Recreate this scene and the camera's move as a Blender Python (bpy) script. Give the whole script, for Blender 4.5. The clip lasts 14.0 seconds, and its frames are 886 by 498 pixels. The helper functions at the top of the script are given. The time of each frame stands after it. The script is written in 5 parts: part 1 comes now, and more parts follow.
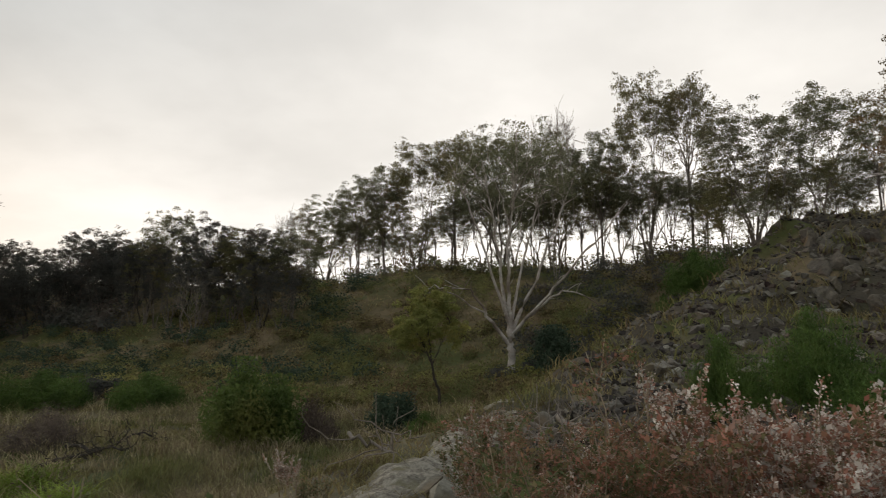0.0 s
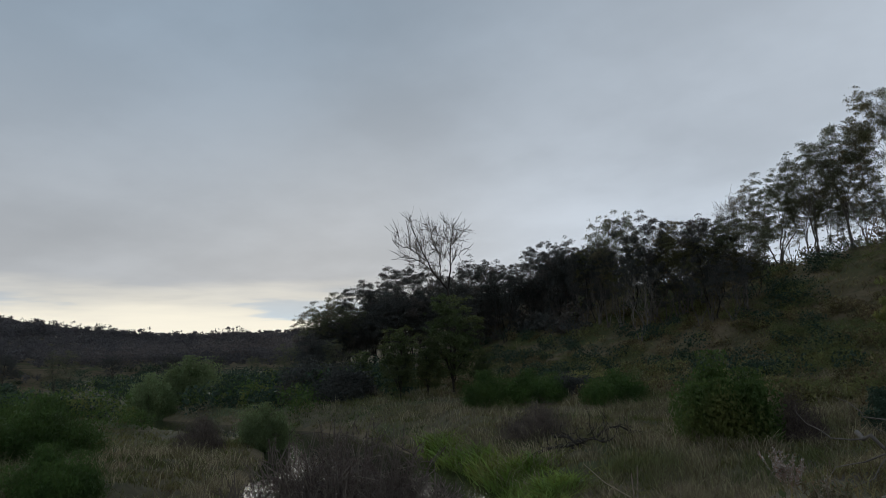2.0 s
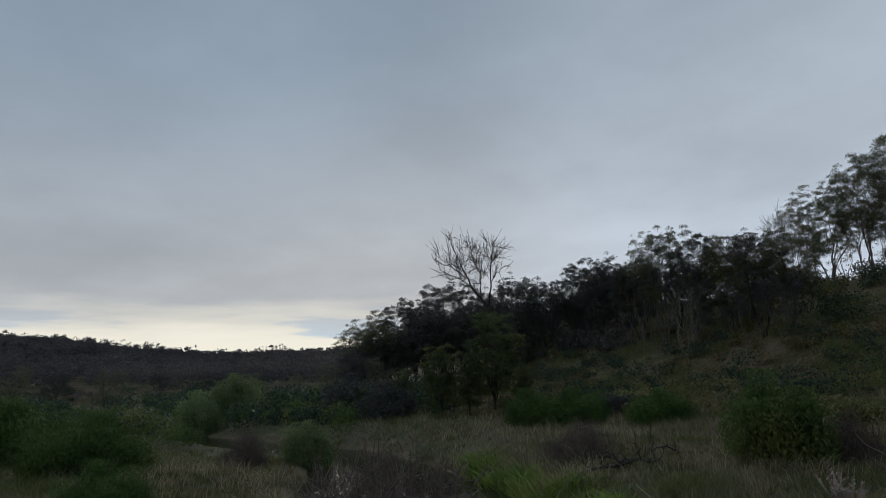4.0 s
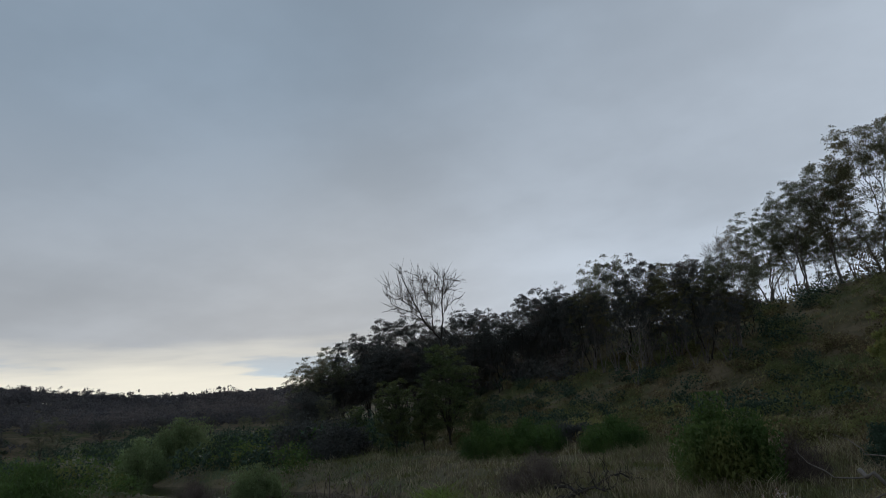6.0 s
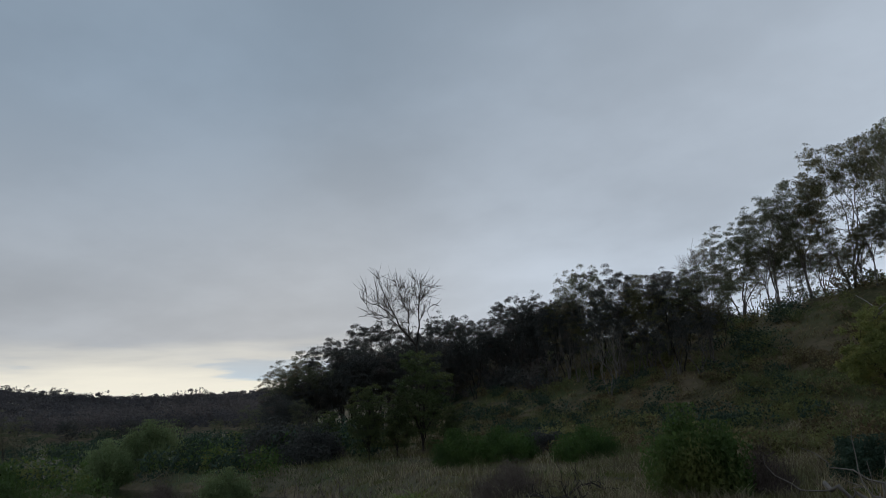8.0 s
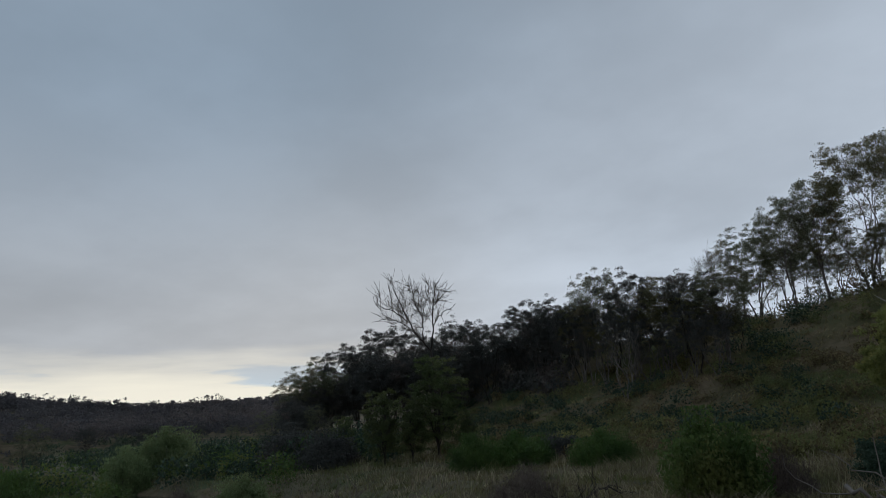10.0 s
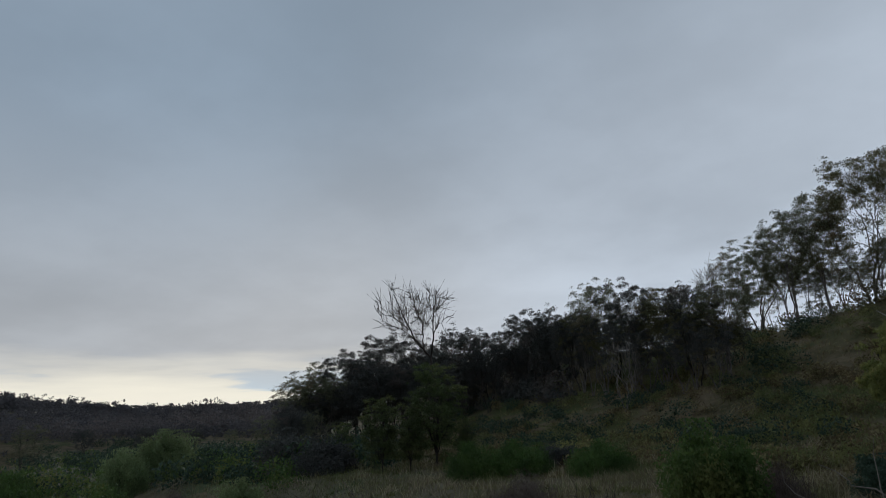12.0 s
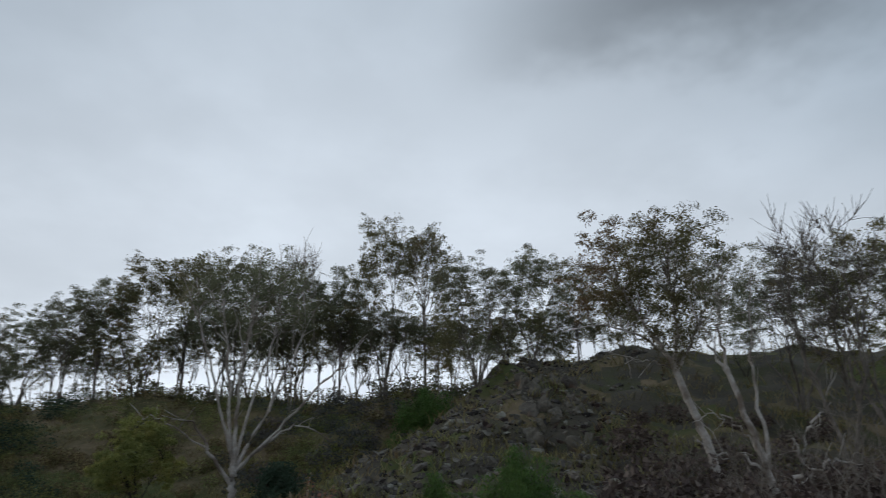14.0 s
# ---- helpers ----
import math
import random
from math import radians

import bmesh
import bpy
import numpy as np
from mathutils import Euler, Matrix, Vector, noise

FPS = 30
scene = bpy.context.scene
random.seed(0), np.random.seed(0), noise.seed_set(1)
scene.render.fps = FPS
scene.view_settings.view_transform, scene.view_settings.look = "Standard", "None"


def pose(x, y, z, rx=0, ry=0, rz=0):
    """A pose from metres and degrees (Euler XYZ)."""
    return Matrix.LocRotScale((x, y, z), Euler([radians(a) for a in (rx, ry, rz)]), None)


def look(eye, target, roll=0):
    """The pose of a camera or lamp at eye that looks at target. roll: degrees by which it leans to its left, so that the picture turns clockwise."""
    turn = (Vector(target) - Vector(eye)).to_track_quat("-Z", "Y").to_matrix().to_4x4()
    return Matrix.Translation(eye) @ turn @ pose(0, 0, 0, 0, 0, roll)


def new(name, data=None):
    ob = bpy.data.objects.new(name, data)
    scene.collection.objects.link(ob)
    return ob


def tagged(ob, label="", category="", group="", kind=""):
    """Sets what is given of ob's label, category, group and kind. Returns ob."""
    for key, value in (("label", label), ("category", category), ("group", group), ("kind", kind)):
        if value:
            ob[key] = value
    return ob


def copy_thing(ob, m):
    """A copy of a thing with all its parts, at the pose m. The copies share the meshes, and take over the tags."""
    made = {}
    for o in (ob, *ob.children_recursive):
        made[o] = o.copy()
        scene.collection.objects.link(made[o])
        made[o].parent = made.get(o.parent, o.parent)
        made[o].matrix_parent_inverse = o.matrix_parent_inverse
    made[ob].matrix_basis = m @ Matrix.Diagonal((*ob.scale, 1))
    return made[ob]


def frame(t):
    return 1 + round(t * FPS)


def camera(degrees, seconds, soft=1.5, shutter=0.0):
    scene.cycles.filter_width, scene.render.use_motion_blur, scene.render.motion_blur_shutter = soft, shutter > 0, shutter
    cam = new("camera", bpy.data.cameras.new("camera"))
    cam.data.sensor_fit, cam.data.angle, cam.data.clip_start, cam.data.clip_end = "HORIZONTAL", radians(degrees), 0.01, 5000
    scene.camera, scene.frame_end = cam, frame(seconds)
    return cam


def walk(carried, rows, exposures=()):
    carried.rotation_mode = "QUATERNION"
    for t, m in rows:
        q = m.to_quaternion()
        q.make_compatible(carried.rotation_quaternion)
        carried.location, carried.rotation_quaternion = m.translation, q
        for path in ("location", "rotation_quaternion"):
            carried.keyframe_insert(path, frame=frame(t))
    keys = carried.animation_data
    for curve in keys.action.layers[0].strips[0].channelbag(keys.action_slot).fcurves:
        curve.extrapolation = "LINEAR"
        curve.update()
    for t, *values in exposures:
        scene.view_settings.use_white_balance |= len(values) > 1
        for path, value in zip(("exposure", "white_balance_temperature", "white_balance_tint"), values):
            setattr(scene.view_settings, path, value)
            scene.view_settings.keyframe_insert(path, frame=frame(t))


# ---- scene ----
# camera: a hand-held phone that pans from one spot, held at arm's length from the turning body
cam = camera(66.2, 14.0, soft=0.75, shutter=0.09)
EYE, ARM = 1.6, 0.45
# seconds, yaw to the left, pitch up, lean to the right (degrees)
ROWS = [
    (0.00, -0.00, 8.95, -0.29),
    (0.50, 13.87, 9.71, -0.73),
    (1.00, 24.57, 10.01, -0.57),
    (1.10, 26.22, 10.18, -0.06),
    (1.50, 31.83, 9.61, 0.70),
    (2.00, 36.03, 9.14, 2.07),
    (2.20, 37.19, 9.03, 2.45),
    (3.25, 39.90, 10.10, 2.25),
    (4.30, 38.47, 11.27, 1.84),
    (4.50, 37.53, 11.76, 1.79),
    (5.00, 35.39, 12.58, 2.32),
    (5.50, 34.47, 13.06, 3.48),
    (6.00, 35.00, 13.31, 4.31),
    (6.50, 35.84, 13.34, 4.40),
    (7.00, 35.75, 13.36, 4.24),
    (7.50, 34.58, 13.60, 3.78),
    (7.70, 33.90, 13.65, 3.49),
    (8.75, 32.30, 13.85, 3.50),
    (9.80, 33.54, 14.03, 3.80),
    (10.00, 34.20, 14.16, 3.70),
    (10.50, 35.04, 14.29, 3.33),
    (11.00, 34.90, 14.14, 3.28),
    (11.50, 34.68, 14.22, 3.12),
    (12.00, 34.31, 14.79, 2.66),
    (12.50, 32.51, 15.45, 1.93),
    (13.00, 27.62, 16.00, 1.20),
    (13.20, 22.04, 16.36, 0.76),
    (13.30, 17.90, 16.78, 0.59),
    (13.40, 12.78, 17.23, 0.29),
    (13.50, 7.06, 17.76, 0.01),
    (13.60, 1.20, 18.34, -0.16),
    (13.70, -4.93, 18.83, -0.24),
    (13.80, -10.90, 19.29, -0.27),
    (13.90, -16.61, 19.70, -0.17),
    (14.00, -21.88, 19.99, 0.35),
]


def carried_pose(yaw, pitch, lean):
    a = radians(yaw)
    return pose(-ARM * math.sin(a), -ARM + ARM * math.cos(a), EYE, 90 + pitch, 0, yaw) @ pose(0, 0, 0, 0, 0, -lean)


EXPOSURES = [
    (0.0, 0.80, 8200, 14), (0.3, 0.76, 7900, 13), (0.6, 0.52, 7200, 11), (0.9, 0.2, 6800, 10), (1.2, 0.07, 6400, 10), (2.2, 0.05, 6400, 10),
    (4.3, -0.05, 6250, 10), (12.5, -0.05, 6250, 10), (13.3, -0.05, 6250, 10), (13.6, 0.14, 6350, 10), (14.0, 0.46, 6500, 10),
]
walk(cam, [(t, carried_pose(yaw, pitch, lean)) for t, yaw, pitch, lean in ROWS], EXPOSURES)

# ---- world and sun ----
SUN_AZ, SUN_EL = 42.0, 16.0       # degrees to the left of straight ahead, degrees up


def toward(az, el):
    a, e = radians(az), radians(el)
    return Vector((-math.sin(a) * math.cos(e), math.cos(a) * math.cos(e), math.sin(e)))


class Nodes:
    """Short hand for node trees."""

    def __init__(self, tree):
        self.tree = tree
        tree.nodes.clear()

    def add(self, kind, **sets):
        node = self.tree.nodes.new(kind)
        for key, value in sets.items():
            if key in node.inputs:
                node.inputs[key].default_value = value
            else:
                setattr(node, key, value)
        return node

    def link(self, a, b):
        self.tree.links.new(a, b)

    def feed(self, node, index, value):
        if hasattr(value, "is_linked"):
            self.link(value, node.inputs[index])
        else:
            node.inputs[index].default_value = value

    def math(self, op, a, b=0.0, clamp=False):
        node = self.add("ShaderNodeMath", operation=op, use_clamp=clamp)
        self.feed(node, 0, a)
        self.feed(node, 1, b)
        return node.outputs[0]

    def span(self, value, lo, hi, out_lo=0.0, out_hi=1.0):
        node = self.add("ShaderNodeMapRange", interpolation_type="SMOOTHSTEP")
        for i, v in enumerate((value, lo, hi, out_lo, out_hi)):
            self.feed(node, i, v)
        return node.outputs[0]

    def mix(self, factor, a, b):
        node = self.add("ShaderNodeMix", data_type="RGBA")
        for i, v in ((0, factor), (6, a), (7, b)):
            self.feed(node, i, v)
        return node.outputs[2]

    def noise(self, vector, scale, detail=4.0, rough=0.55):
        node = self.add("ShaderNodeTexNoise")
        node.inputs["Scale"].default_value = scale
        node.inputs["Detail"].default_value = detail
        node.inputs["Roughness"].default_value = rough
        if vector is not None:
            self.link(vector, node.inputs["Vector"])
        return node.outputs[0]


def make_world():
    world = bpy.data.worlds.new("overcast_sky")
    scene.world = world
    world.use_nodes = True
    n = Nodes(world.node_tree)
    way = n.add("ShaderNodeTexCoord").outputs["Generated"]
    split = n.add("ShaderNodeSeparateXYZ")
    n.link(way, split.inputs[0])
    x, y, z = split.outputs
    up = n.math("MAXIMUM", z, 0.0)
    # clear sky behind the cloud
    sky = n.add("ShaderNodeTexSky", sky_type="NISHITA", sun_disc=False, sun_elevation=radians(SUN_EL), sun_rotation=radians(-SUN_AZ))
    clear = n.add("ShaderNodeVectorMath", operation="SCALE")
    n.link(sky.outputs[0], clear.inputs[0])
    clear.inputs["Scale"].default_value = 0.05
    # cloud sheet seen in perspective: far cloud is squeezed towards the horizon
    flat = n.math("ADD", up, 0.22)
    plane = n.add("ShaderNodeCombineXYZ")
    n.link(n.math("DIVIDE", x, flat), plane.inputs[0])
    n.link(n.math("DIVIDE", y, flat), plane.inputs[1])
    big = n.noise(plane.outputs[0], 0.55, 3.0, 0.5)
    fine = n.noise(plane.outputs[0], 1.7, 5.0, 0.55)
    # azimuth weights: 1 straight in a direction, 0 away from it
    def facing(az, lo, hi):
        d = toward(az, 0)
        return n.span(n.math("ADD", n.math("MULTIPLY", x, d.x), n.math("MULTIPLY", y, d.y)), lo, hi)
    low = n.span(up, 0.03, 0.50, 1.0, 0.0)
    grey = n.mix(low, (0.265, 0.330, 0.400, 1), (0.445, 0.455, 0.465, 1))
    bright = n.math("MULTIPLY", facing(-14, 0.40, 0.97), n.span(up, 0.3, 0.9, 1.0, 0.7))
    grey = n.mix(n.math("MULTIPLY", bright, 0.95), grey, (0.505, 0.56, 0.625, 1))
    shade = n.math("ADD", n.span(big, 0.32, 0.68, 0.86, 1.08), n.span(fine, 0.35, 0.7, -0.06, 0.07))
    # heavier cloud to the right
    heavy = n.math("MULTIPLY", facing(-75, 0.44, 0.70), n.span(n.math("ADD", n.math("MULTIPLY", fine, 0.42), up), 0.67, 0.80))
    shade = n.math("MULTIPLY", shade, n.math("SUBTRACT", 1.0, n.math("MULTIPLY", heavy, 0.52)))
    cloud = n.add("ShaderNodeVectorMath", operation="SCALE")
    n.link(grey, cloud.inputs[0])
    n.link(shade, cloud.inputs["Scale"])
    # a thin bright rim of cloud along the horizon
    rim = n.math("MULTIPLY", n.span(up, 0.10, 0.34, 1.0, 0.0), n.math("MULTIPLY", facing(5, 0.55, 0.95), 0.20))
    glow = n.add("ShaderNodeVectorMath", operation="SCALE")
    n.link(cloud.outputs[0], glow.inputs[0])
    n.link(n.math("ADD", rim, 1.0), glow.inputs["Scale"])
    cloud = glow
    # the lit gap under the cloud, low over the valley
    streak = n.add("ShaderNodeCombineXYZ")
    n.link(n.math("MULTIPLY", x, 3.0), streak.inputs[0])
    n.link(n.math("MULTIPLY", y, 3.0), streak.inputs[1])
    n.link(n.math("MULTIPLY", up, 26.0), streak.inputs[2])
    wisps = n.noise(streak.outputs[0], 1.6, 4.0, 0.5)
    gap = n.math("MULTIPLY", facing(58, 0.72, 0.97), n.span(n.math("ADD", up, n.math("MULTIPLY", wisps, 0.07)), 0.085, 0.165, 1.0, 0.0))
    lit = n.mix(n.span(wisps, 0.53, 0.66), (0.93, 0.87, 0.72, 1), (0.60, 0.69, 0.74, 1))
    covered = n.mix(0.97, clear.outputs[0], cloud.outputs[0])
    final = n.mix(gap, covered, lit)
    bg = n.add("ShaderNodeBackground")
    n.link(final, bg.inputs[0])
    bg.inputs[1].default_value = 1.0
    n.link(bg.outputs[0], n.add("ShaderNodeOutputWorld").inputs[0])


make_world()
sun = new("sun", bpy.data.lights.new("sun", "SUN"))
sun.data.energy, sun.data.angle, sun.data.color = 0.5, radians(25), (1.0, 0.95, 0.86)
sun.matrix_world = look((0, 0, 60), Vector((0, 0, 60)) - toward(SUN_AZ, SUN_EL))

# ---- materials ----


def surface(name, colours, scale, rough=0.85, bump=0.3, fine=8.0, per_piece=0.0, leaf=0.0, coords="Object"):
    """A dull surface: two colours mixed at two scales, relief, a shift per piece, light through leaves."""
    m = bpy.data.materials.new(name)
    m.use_nodes = True
    n = Nodes(m.node_tree)
    at = n.add("ShaderNodeTexCoord").outputs[coords]
    a = n.noise(at, scale, 5.0, 0.6)
    b = n.noise(at, scale * fine, 4.0, 0.6)
    blend = n.math("ADD", n.math("MULTIPLY", n.span(a, 0.36, 0.64), 0.65), n.math("MULTIPLY", n.span(b, 0.35, 0.65), 0.35))
    col = n.mix(blend, (*colours[0], 1), (*colours[1], 1))
    if len(colours) > 2:
        c = n.noise(at, scale * 0.45, 3.0, 0.5)
        col = n.mix(n.span(c, 0.48, 0.66), col, (*colours[2], 1))
    shift = None
    if per_piece:
        geo = n.add("ShaderNodeNewGeometry").outputs["Random Per Island"]
        info = n.add("ShaderNodeObjectInfo").outputs["Random"]
        shift = n.math("ADD", n.span(geo, 0, 1, -per_piece, per_piece), n.span(info, 0, 1, -0.5 * per_piece, 0.5 * per_piece))
        hsv = n.add("ShaderNodeHueSaturation")
        n.link(col, hsv.inputs["Color"])
        n.link(n.math("ADD", 1.0, shift), hsv.inputs["Value"])
        n.link(n.math("ADD", 0.5, n.math("MULTIPLY", shift, 0.06)), hsv.inputs["Hue"])
        col = hsv.outputs[0]
    p = n.add("ShaderNodeBsdfPrincipled", Roughness=rough)
    p.inputs["Specular IOR Level"].default_value = 0.25
    n.link(col, p.inputs["Base Color"])
    if bump:
        h = n.add("ShaderNodeBump", Strength=bump, Distance=0.05)
        n.link(b, h.inputs["Height"])
        n.link(h.outputs[0], p.inputs["Normal"])
    out = p.outputs[0]
    if leaf:
        t = n.add("ShaderNodeBsdfTranslucent")
        n.link(col, t.inputs[0])
        s = n.add("ShaderNodeMixShader", Fac=leaf)
        n.link(p.outputs[0], s.inputs[1])
        n.link(t.outputs[0], s.inputs[2])
        out = s.outputs[0]
    n.link(out, n.add("ShaderNodeOutputMaterial").inputs[0])
    return m


def picked(name, stops, rough=0.8, leaf=0.3):
    """Small pieces, each of one colour out of several."""
    m = bpy.data.materials.new(name)
    m.use_nodes = True
    n = Nodes(m.node_tree)
    ramp = n.add("ShaderNodeValToRGB")
    ramp.color_ramp.interpolation = "LINEAR"
    while len(ramp.color_ramp.elements) < len(stops):
        ramp.color_ramp.elements.new(0.5)
    for e, (place, c) in zip(ramp.color_ramp.elements, stops):
        e.position, e.color = place, (*c, 1)
    island = n.add("ShaderNodeNewGeometry").outputs["Random Per Island"]
    plant = n.add("ShaderNodeObjectInfo").outputs["Random"]
    n.link(n.math("ADD", n.math("MULTIPLY", island, 0.66), n.span(plant, 0, 1, -0.20, 0.44), True), ramp.inputs[0])
    at = n.add("ShaderNodeTexCoord").outputs["Object"]
    hsv = n.add("ShaderNodeHueSaturation")
    n.link(ramp.outputs[0], hsv.inputs["Color"])
    n.link(n.span(n.noise(at, 2.6, 3.0), 0.3, 0.7, 0.5, 1.2), hsv.inputs["Value"])
    p = n.add("ShaderNodeBsdfPrincipled", Roughness=rough)
    p.inputs["Specular IOR Level"].default_value = 0.25
    t = n.add("ShaderNodeBsdfTranslucent")
    s = n.add("ShaderNodeMixShader", Fac=leaf)
    n.link(hsv.outputs[0], p.inputs["Base Color"])
    n.link(hsv.outputs[0], t.inputs[0])
    n.link(p.outputs[0], s.inputs[1])
    n.link(t.outputs[0], s.inputs[2])
    n.link(s.outputs[0], n.add("ShaderNodeOutputMaterial").inputs[0])
    return m


def make_water():
    m = bpy.data.materials.new("river_water")
    m.use_nodes = True
    n = Nodes(m.node_tree)
    at = n.add("ShaderNodeTexCoord").outputs["Object"]
    ripple = n.noise(at, 5.0, 4.0, 0.6)
    h = n.add("ShaderNodeBump", Strength=0.26, Distance=0.03)
    n.link(ripple, h.inputs["Height"])
    p = n.add("ShaderNodeBsdfPrincipled", Roughness=0.06, IOR=1.33)
    n.link(n.mix(n.noise(at, 0.6), (0.020, 0.022, 0.014, 1), (0.040, 0.038, 0.024, 1)), p.inputs["Base Color"])
    n.link(h.outputs[0], p.inputs["Normal"])
    n.link(p.outputs[0], n.add("ShaderNodeOutputMaterial").inputs[0])
    return m


WATER = make_water()
EARTH = surface("hillside_earth", [(0.060, 0.056, 0.024), (0.205, 0.150, 0.092), (0.075, 0.085, 0.028)], 0.35, 0.95, 0.8, 7.0)
THATCH = surface("river_flat_thatch", [(0.165, 0.138, 0.083), (0.080, 0.074, 0.044), (0.075, 0.090, 0.036)], 0.45, 0.95, 0.8, 10.0)
RUBBLE = surface("stony_ground", [(0.098, 0.082, 0.060), (0.058, 0.051, 0.041), (0.068, 0.068, 0.032)], 0.8, 0.95, 1.0, 12.0)
LICHEN = surface("pale_lichen_rock", [(0.44, 0.41, 0.345), (0.13, 0.115, 0.095), (0.20, 0.185, 0.12)], 7.0, 0.92, 1.0, 5.0)
STONE = surface("lichen_stone", [(0.205, 0.188, 0.164), (0.078, 0.071, 0.062), (0.130, 0.096, 0.074)], 1.6, 0.9, 0.6, 7.0, per_piece=0.5)
ROCK = surface("broken_brown_rock", [(0.14, 0.12, 0.10), (0.070, 0.062, 0.055), (0.13, 0.085, 0.062)], 1.3, 0.9, 0.8, 7.0, per_piece=0.3)
BARK_PALE = surface("pale_gum_bark", [(0.52, 0.485, 0.455), (0.30, 0.265, 0.235), (0.17, 0.135, 0.11)], 2.2, 0.8, 0.6, 5.0)
BARK_GREY = surface("grey_gum_bark", [(0.21, 0.185, 0.16), (0.10, 0.085, 0.075)], 1.2, 0.85, 0.5, 6.0)
BARK_DARK = surface("dark_bark", [(0.075, 0.062, 0.052), (0.035, 0.03, 0.027)], 1.5, 0.9, 0.6, 6.0)
DEADWOOD = surface("bleached_dead_wood", [(0.281, 0.246, 0.212), (0.153, 0.132, 0.115)], 2.0, 0.85, 0.4, 6.0)
LEAF_GUM = surface("gum_leaves", [(0.190, 0.188, 0.112), (0.112, 0.122, 0.076), (0.225, 0.172, 0.112)], 0.45, 0.6, 0.0, 5.0, per_piece=0.2, leaf=0.5)
LEAF_RUST = surface("rusty_gum_leaves", [(0.190, 0.165, 0.082), (0.120, 0.122, 0.062), (0.220, 0.145, 0.082)], 0.45, 0.6, 0.0, 5.0, per_piece=0.2, leaf=0.5)
LEAF_DARK = surface("dark_leaves", [(0.105, 0.104, 0.092), (0.066, 0.070, 0.066), (0.132, 0.106, 0.092)], 0.5, 0.65, 0.0, 5.0, per_piece=0.2, leaf=0.2)
# distance haze is painted into these leaf colours: paler and more purple-grey
LEAF_FAR = surface("far_leaves_haze_tint", [(0.150, 0.138, 0.140), (0.085, 0.082, 0.088), (0.185, 0.158, 0.150)], 0.06, 0.8, 0.0, 8.0, per_piece=0.12, leaf=0.2)
LEAF_GREEN = surface("green_shrub_leaves", [(0.120, 0.185, 0.052), (0.062, 0.105, 0.030), (0.185, 0.205, 0.064)], 0.9, 0.6, 0.0, 5.0, per_piece=0.15, leaf=0.4)
LEAF_OLIVE = surface("olive_sapling_leaves", [(0.215, 0.232, 0.090), (0.120, 0.140, 0.060), (0.290, 0.280, 0.105)], 0.9, 0.6, 0.0, 5.0, per_piece=0.12, leaf=0.5)
LEAF_YOUNG = surface("dark_green_sapling_leaves", [(0.125, 0.155, 0.060), (0.066, 0.088, 0.038), (0.185, 0.190, 0.075)], 0.5, 0.6, 0.0, 5.0, per_piece=0.15, leaf=0.4)
LEAF_SAPLING = surface("bright_olive_leaves", [(0.300, 0.320, 0.105), (0.180, 0.205, 0.070), (0.380, 0.360, 0.120)], 0.9, 0.6, 0.0, 5.0, per_piece=0.12, leaf=0.5)
LEAF_WILLOW = surface("grey_green_willow_leaves", [(0.258, 0.319, 0.146), (0.157, 0.207, 0.090)], 1.0, 0.6, 0.0, 5.0, per_piece=0.2, leaf=0.35)
LEAF_BROOM = surface("bright_broom_leaves", [(0.105, 0.175, 0.042), (0.050, 0.092, 0.024)], 1.2, 0.6, 0.0, 5.0, per_piece=0.2, leaf=0.25)
LEAF_GLAUCOUS = surface("blue_green_leaves", [(0.060, 0.095, 0.060), (0.040, 0.066, 0.040)], 1.0, 0.6, 0.0, 5.0, per_piece=0.3, leaf=0.25)
TWIG = surface("brown_twigs", [(0.170, 0.130, 0.110), (0.100, 0.078, 0.066)], 2.0, 0.9, 0.0, 5.0, per_piece=0.3)
STRAW = surface("dry_grass", [(0.480, 0.405, 0.265), (0.245, 0.212, 0.130), (0.150, 0.175, 0.062)], 0.5, 0.9, 0.0, 6.0, per_piece=0.35, leaf=0.45)
SEDGE = surface("green_sedge", [(0.270, 0.360, 0.070), (0.135, 0.210, 0.045), (0.370, 0.360, 0.110)], 0.6, 0.7, 0.0, 5.0, per_piece=0.3, leaf=0.35)
MEADOW = surface("short_meadow_grass", [(0.150, 0.165, 0.055), (0.215, 0.170, 0.085), (0.085, 0.110, 0.035)], 0.7, 0.9, 0.0, 6.0, per_piece=0.35, leaf=0.35)
TUSSOCK = surface("hillside_tussock", [(0.340, 0.262, 0.140), (0.098, 0.094, 0.040), (0.205, 0.212, 0.074)], 0.4, 0.9, 0.0, 6.0, per_piece=0.35, leaf=0.3)
PALE = picked("pale_woolly_leaves", [(0.0, (0.20, 0.18, 0.12)), (0.6, (0.33, 0.28, 0.20)), (1.0, (0.45, 0.39, 0.31))])
PETAL = picked("weed_leaves_and_husks", [(0.0, (0.14, 0.18, 0.08)), (0.20, (0.22, 0.20, 0.10)), (0.40, (0.32, 0.19, 0.12)), (0.55, (0.52, 0.23, 0.17)), (0.70, (0.46, 0.31, 0.25)), (0.82, (0.68, 0.56, 0.49)), (0.92, (0.86, 0.80, 0.74)), (1.0, (0.90, 0.86, 0.81))])
BUD = picked("dry_buds", [(0.0, (0.07, 0.05, 0.045)), (0.6, (0.13, 0.09, 0.085)), (0.85, (0.22, 0.17, 0.15)), (1.0, (0.45, 0.38, 0.34))])
STALK = surface("weed_stalks", [(0.34, 0.26, 0.20), (0.24, 0.21, 0.14)], 3.0, 0.85, 0.0, 5.0, per_piece=0.2)

# ---- mesh helpers ----


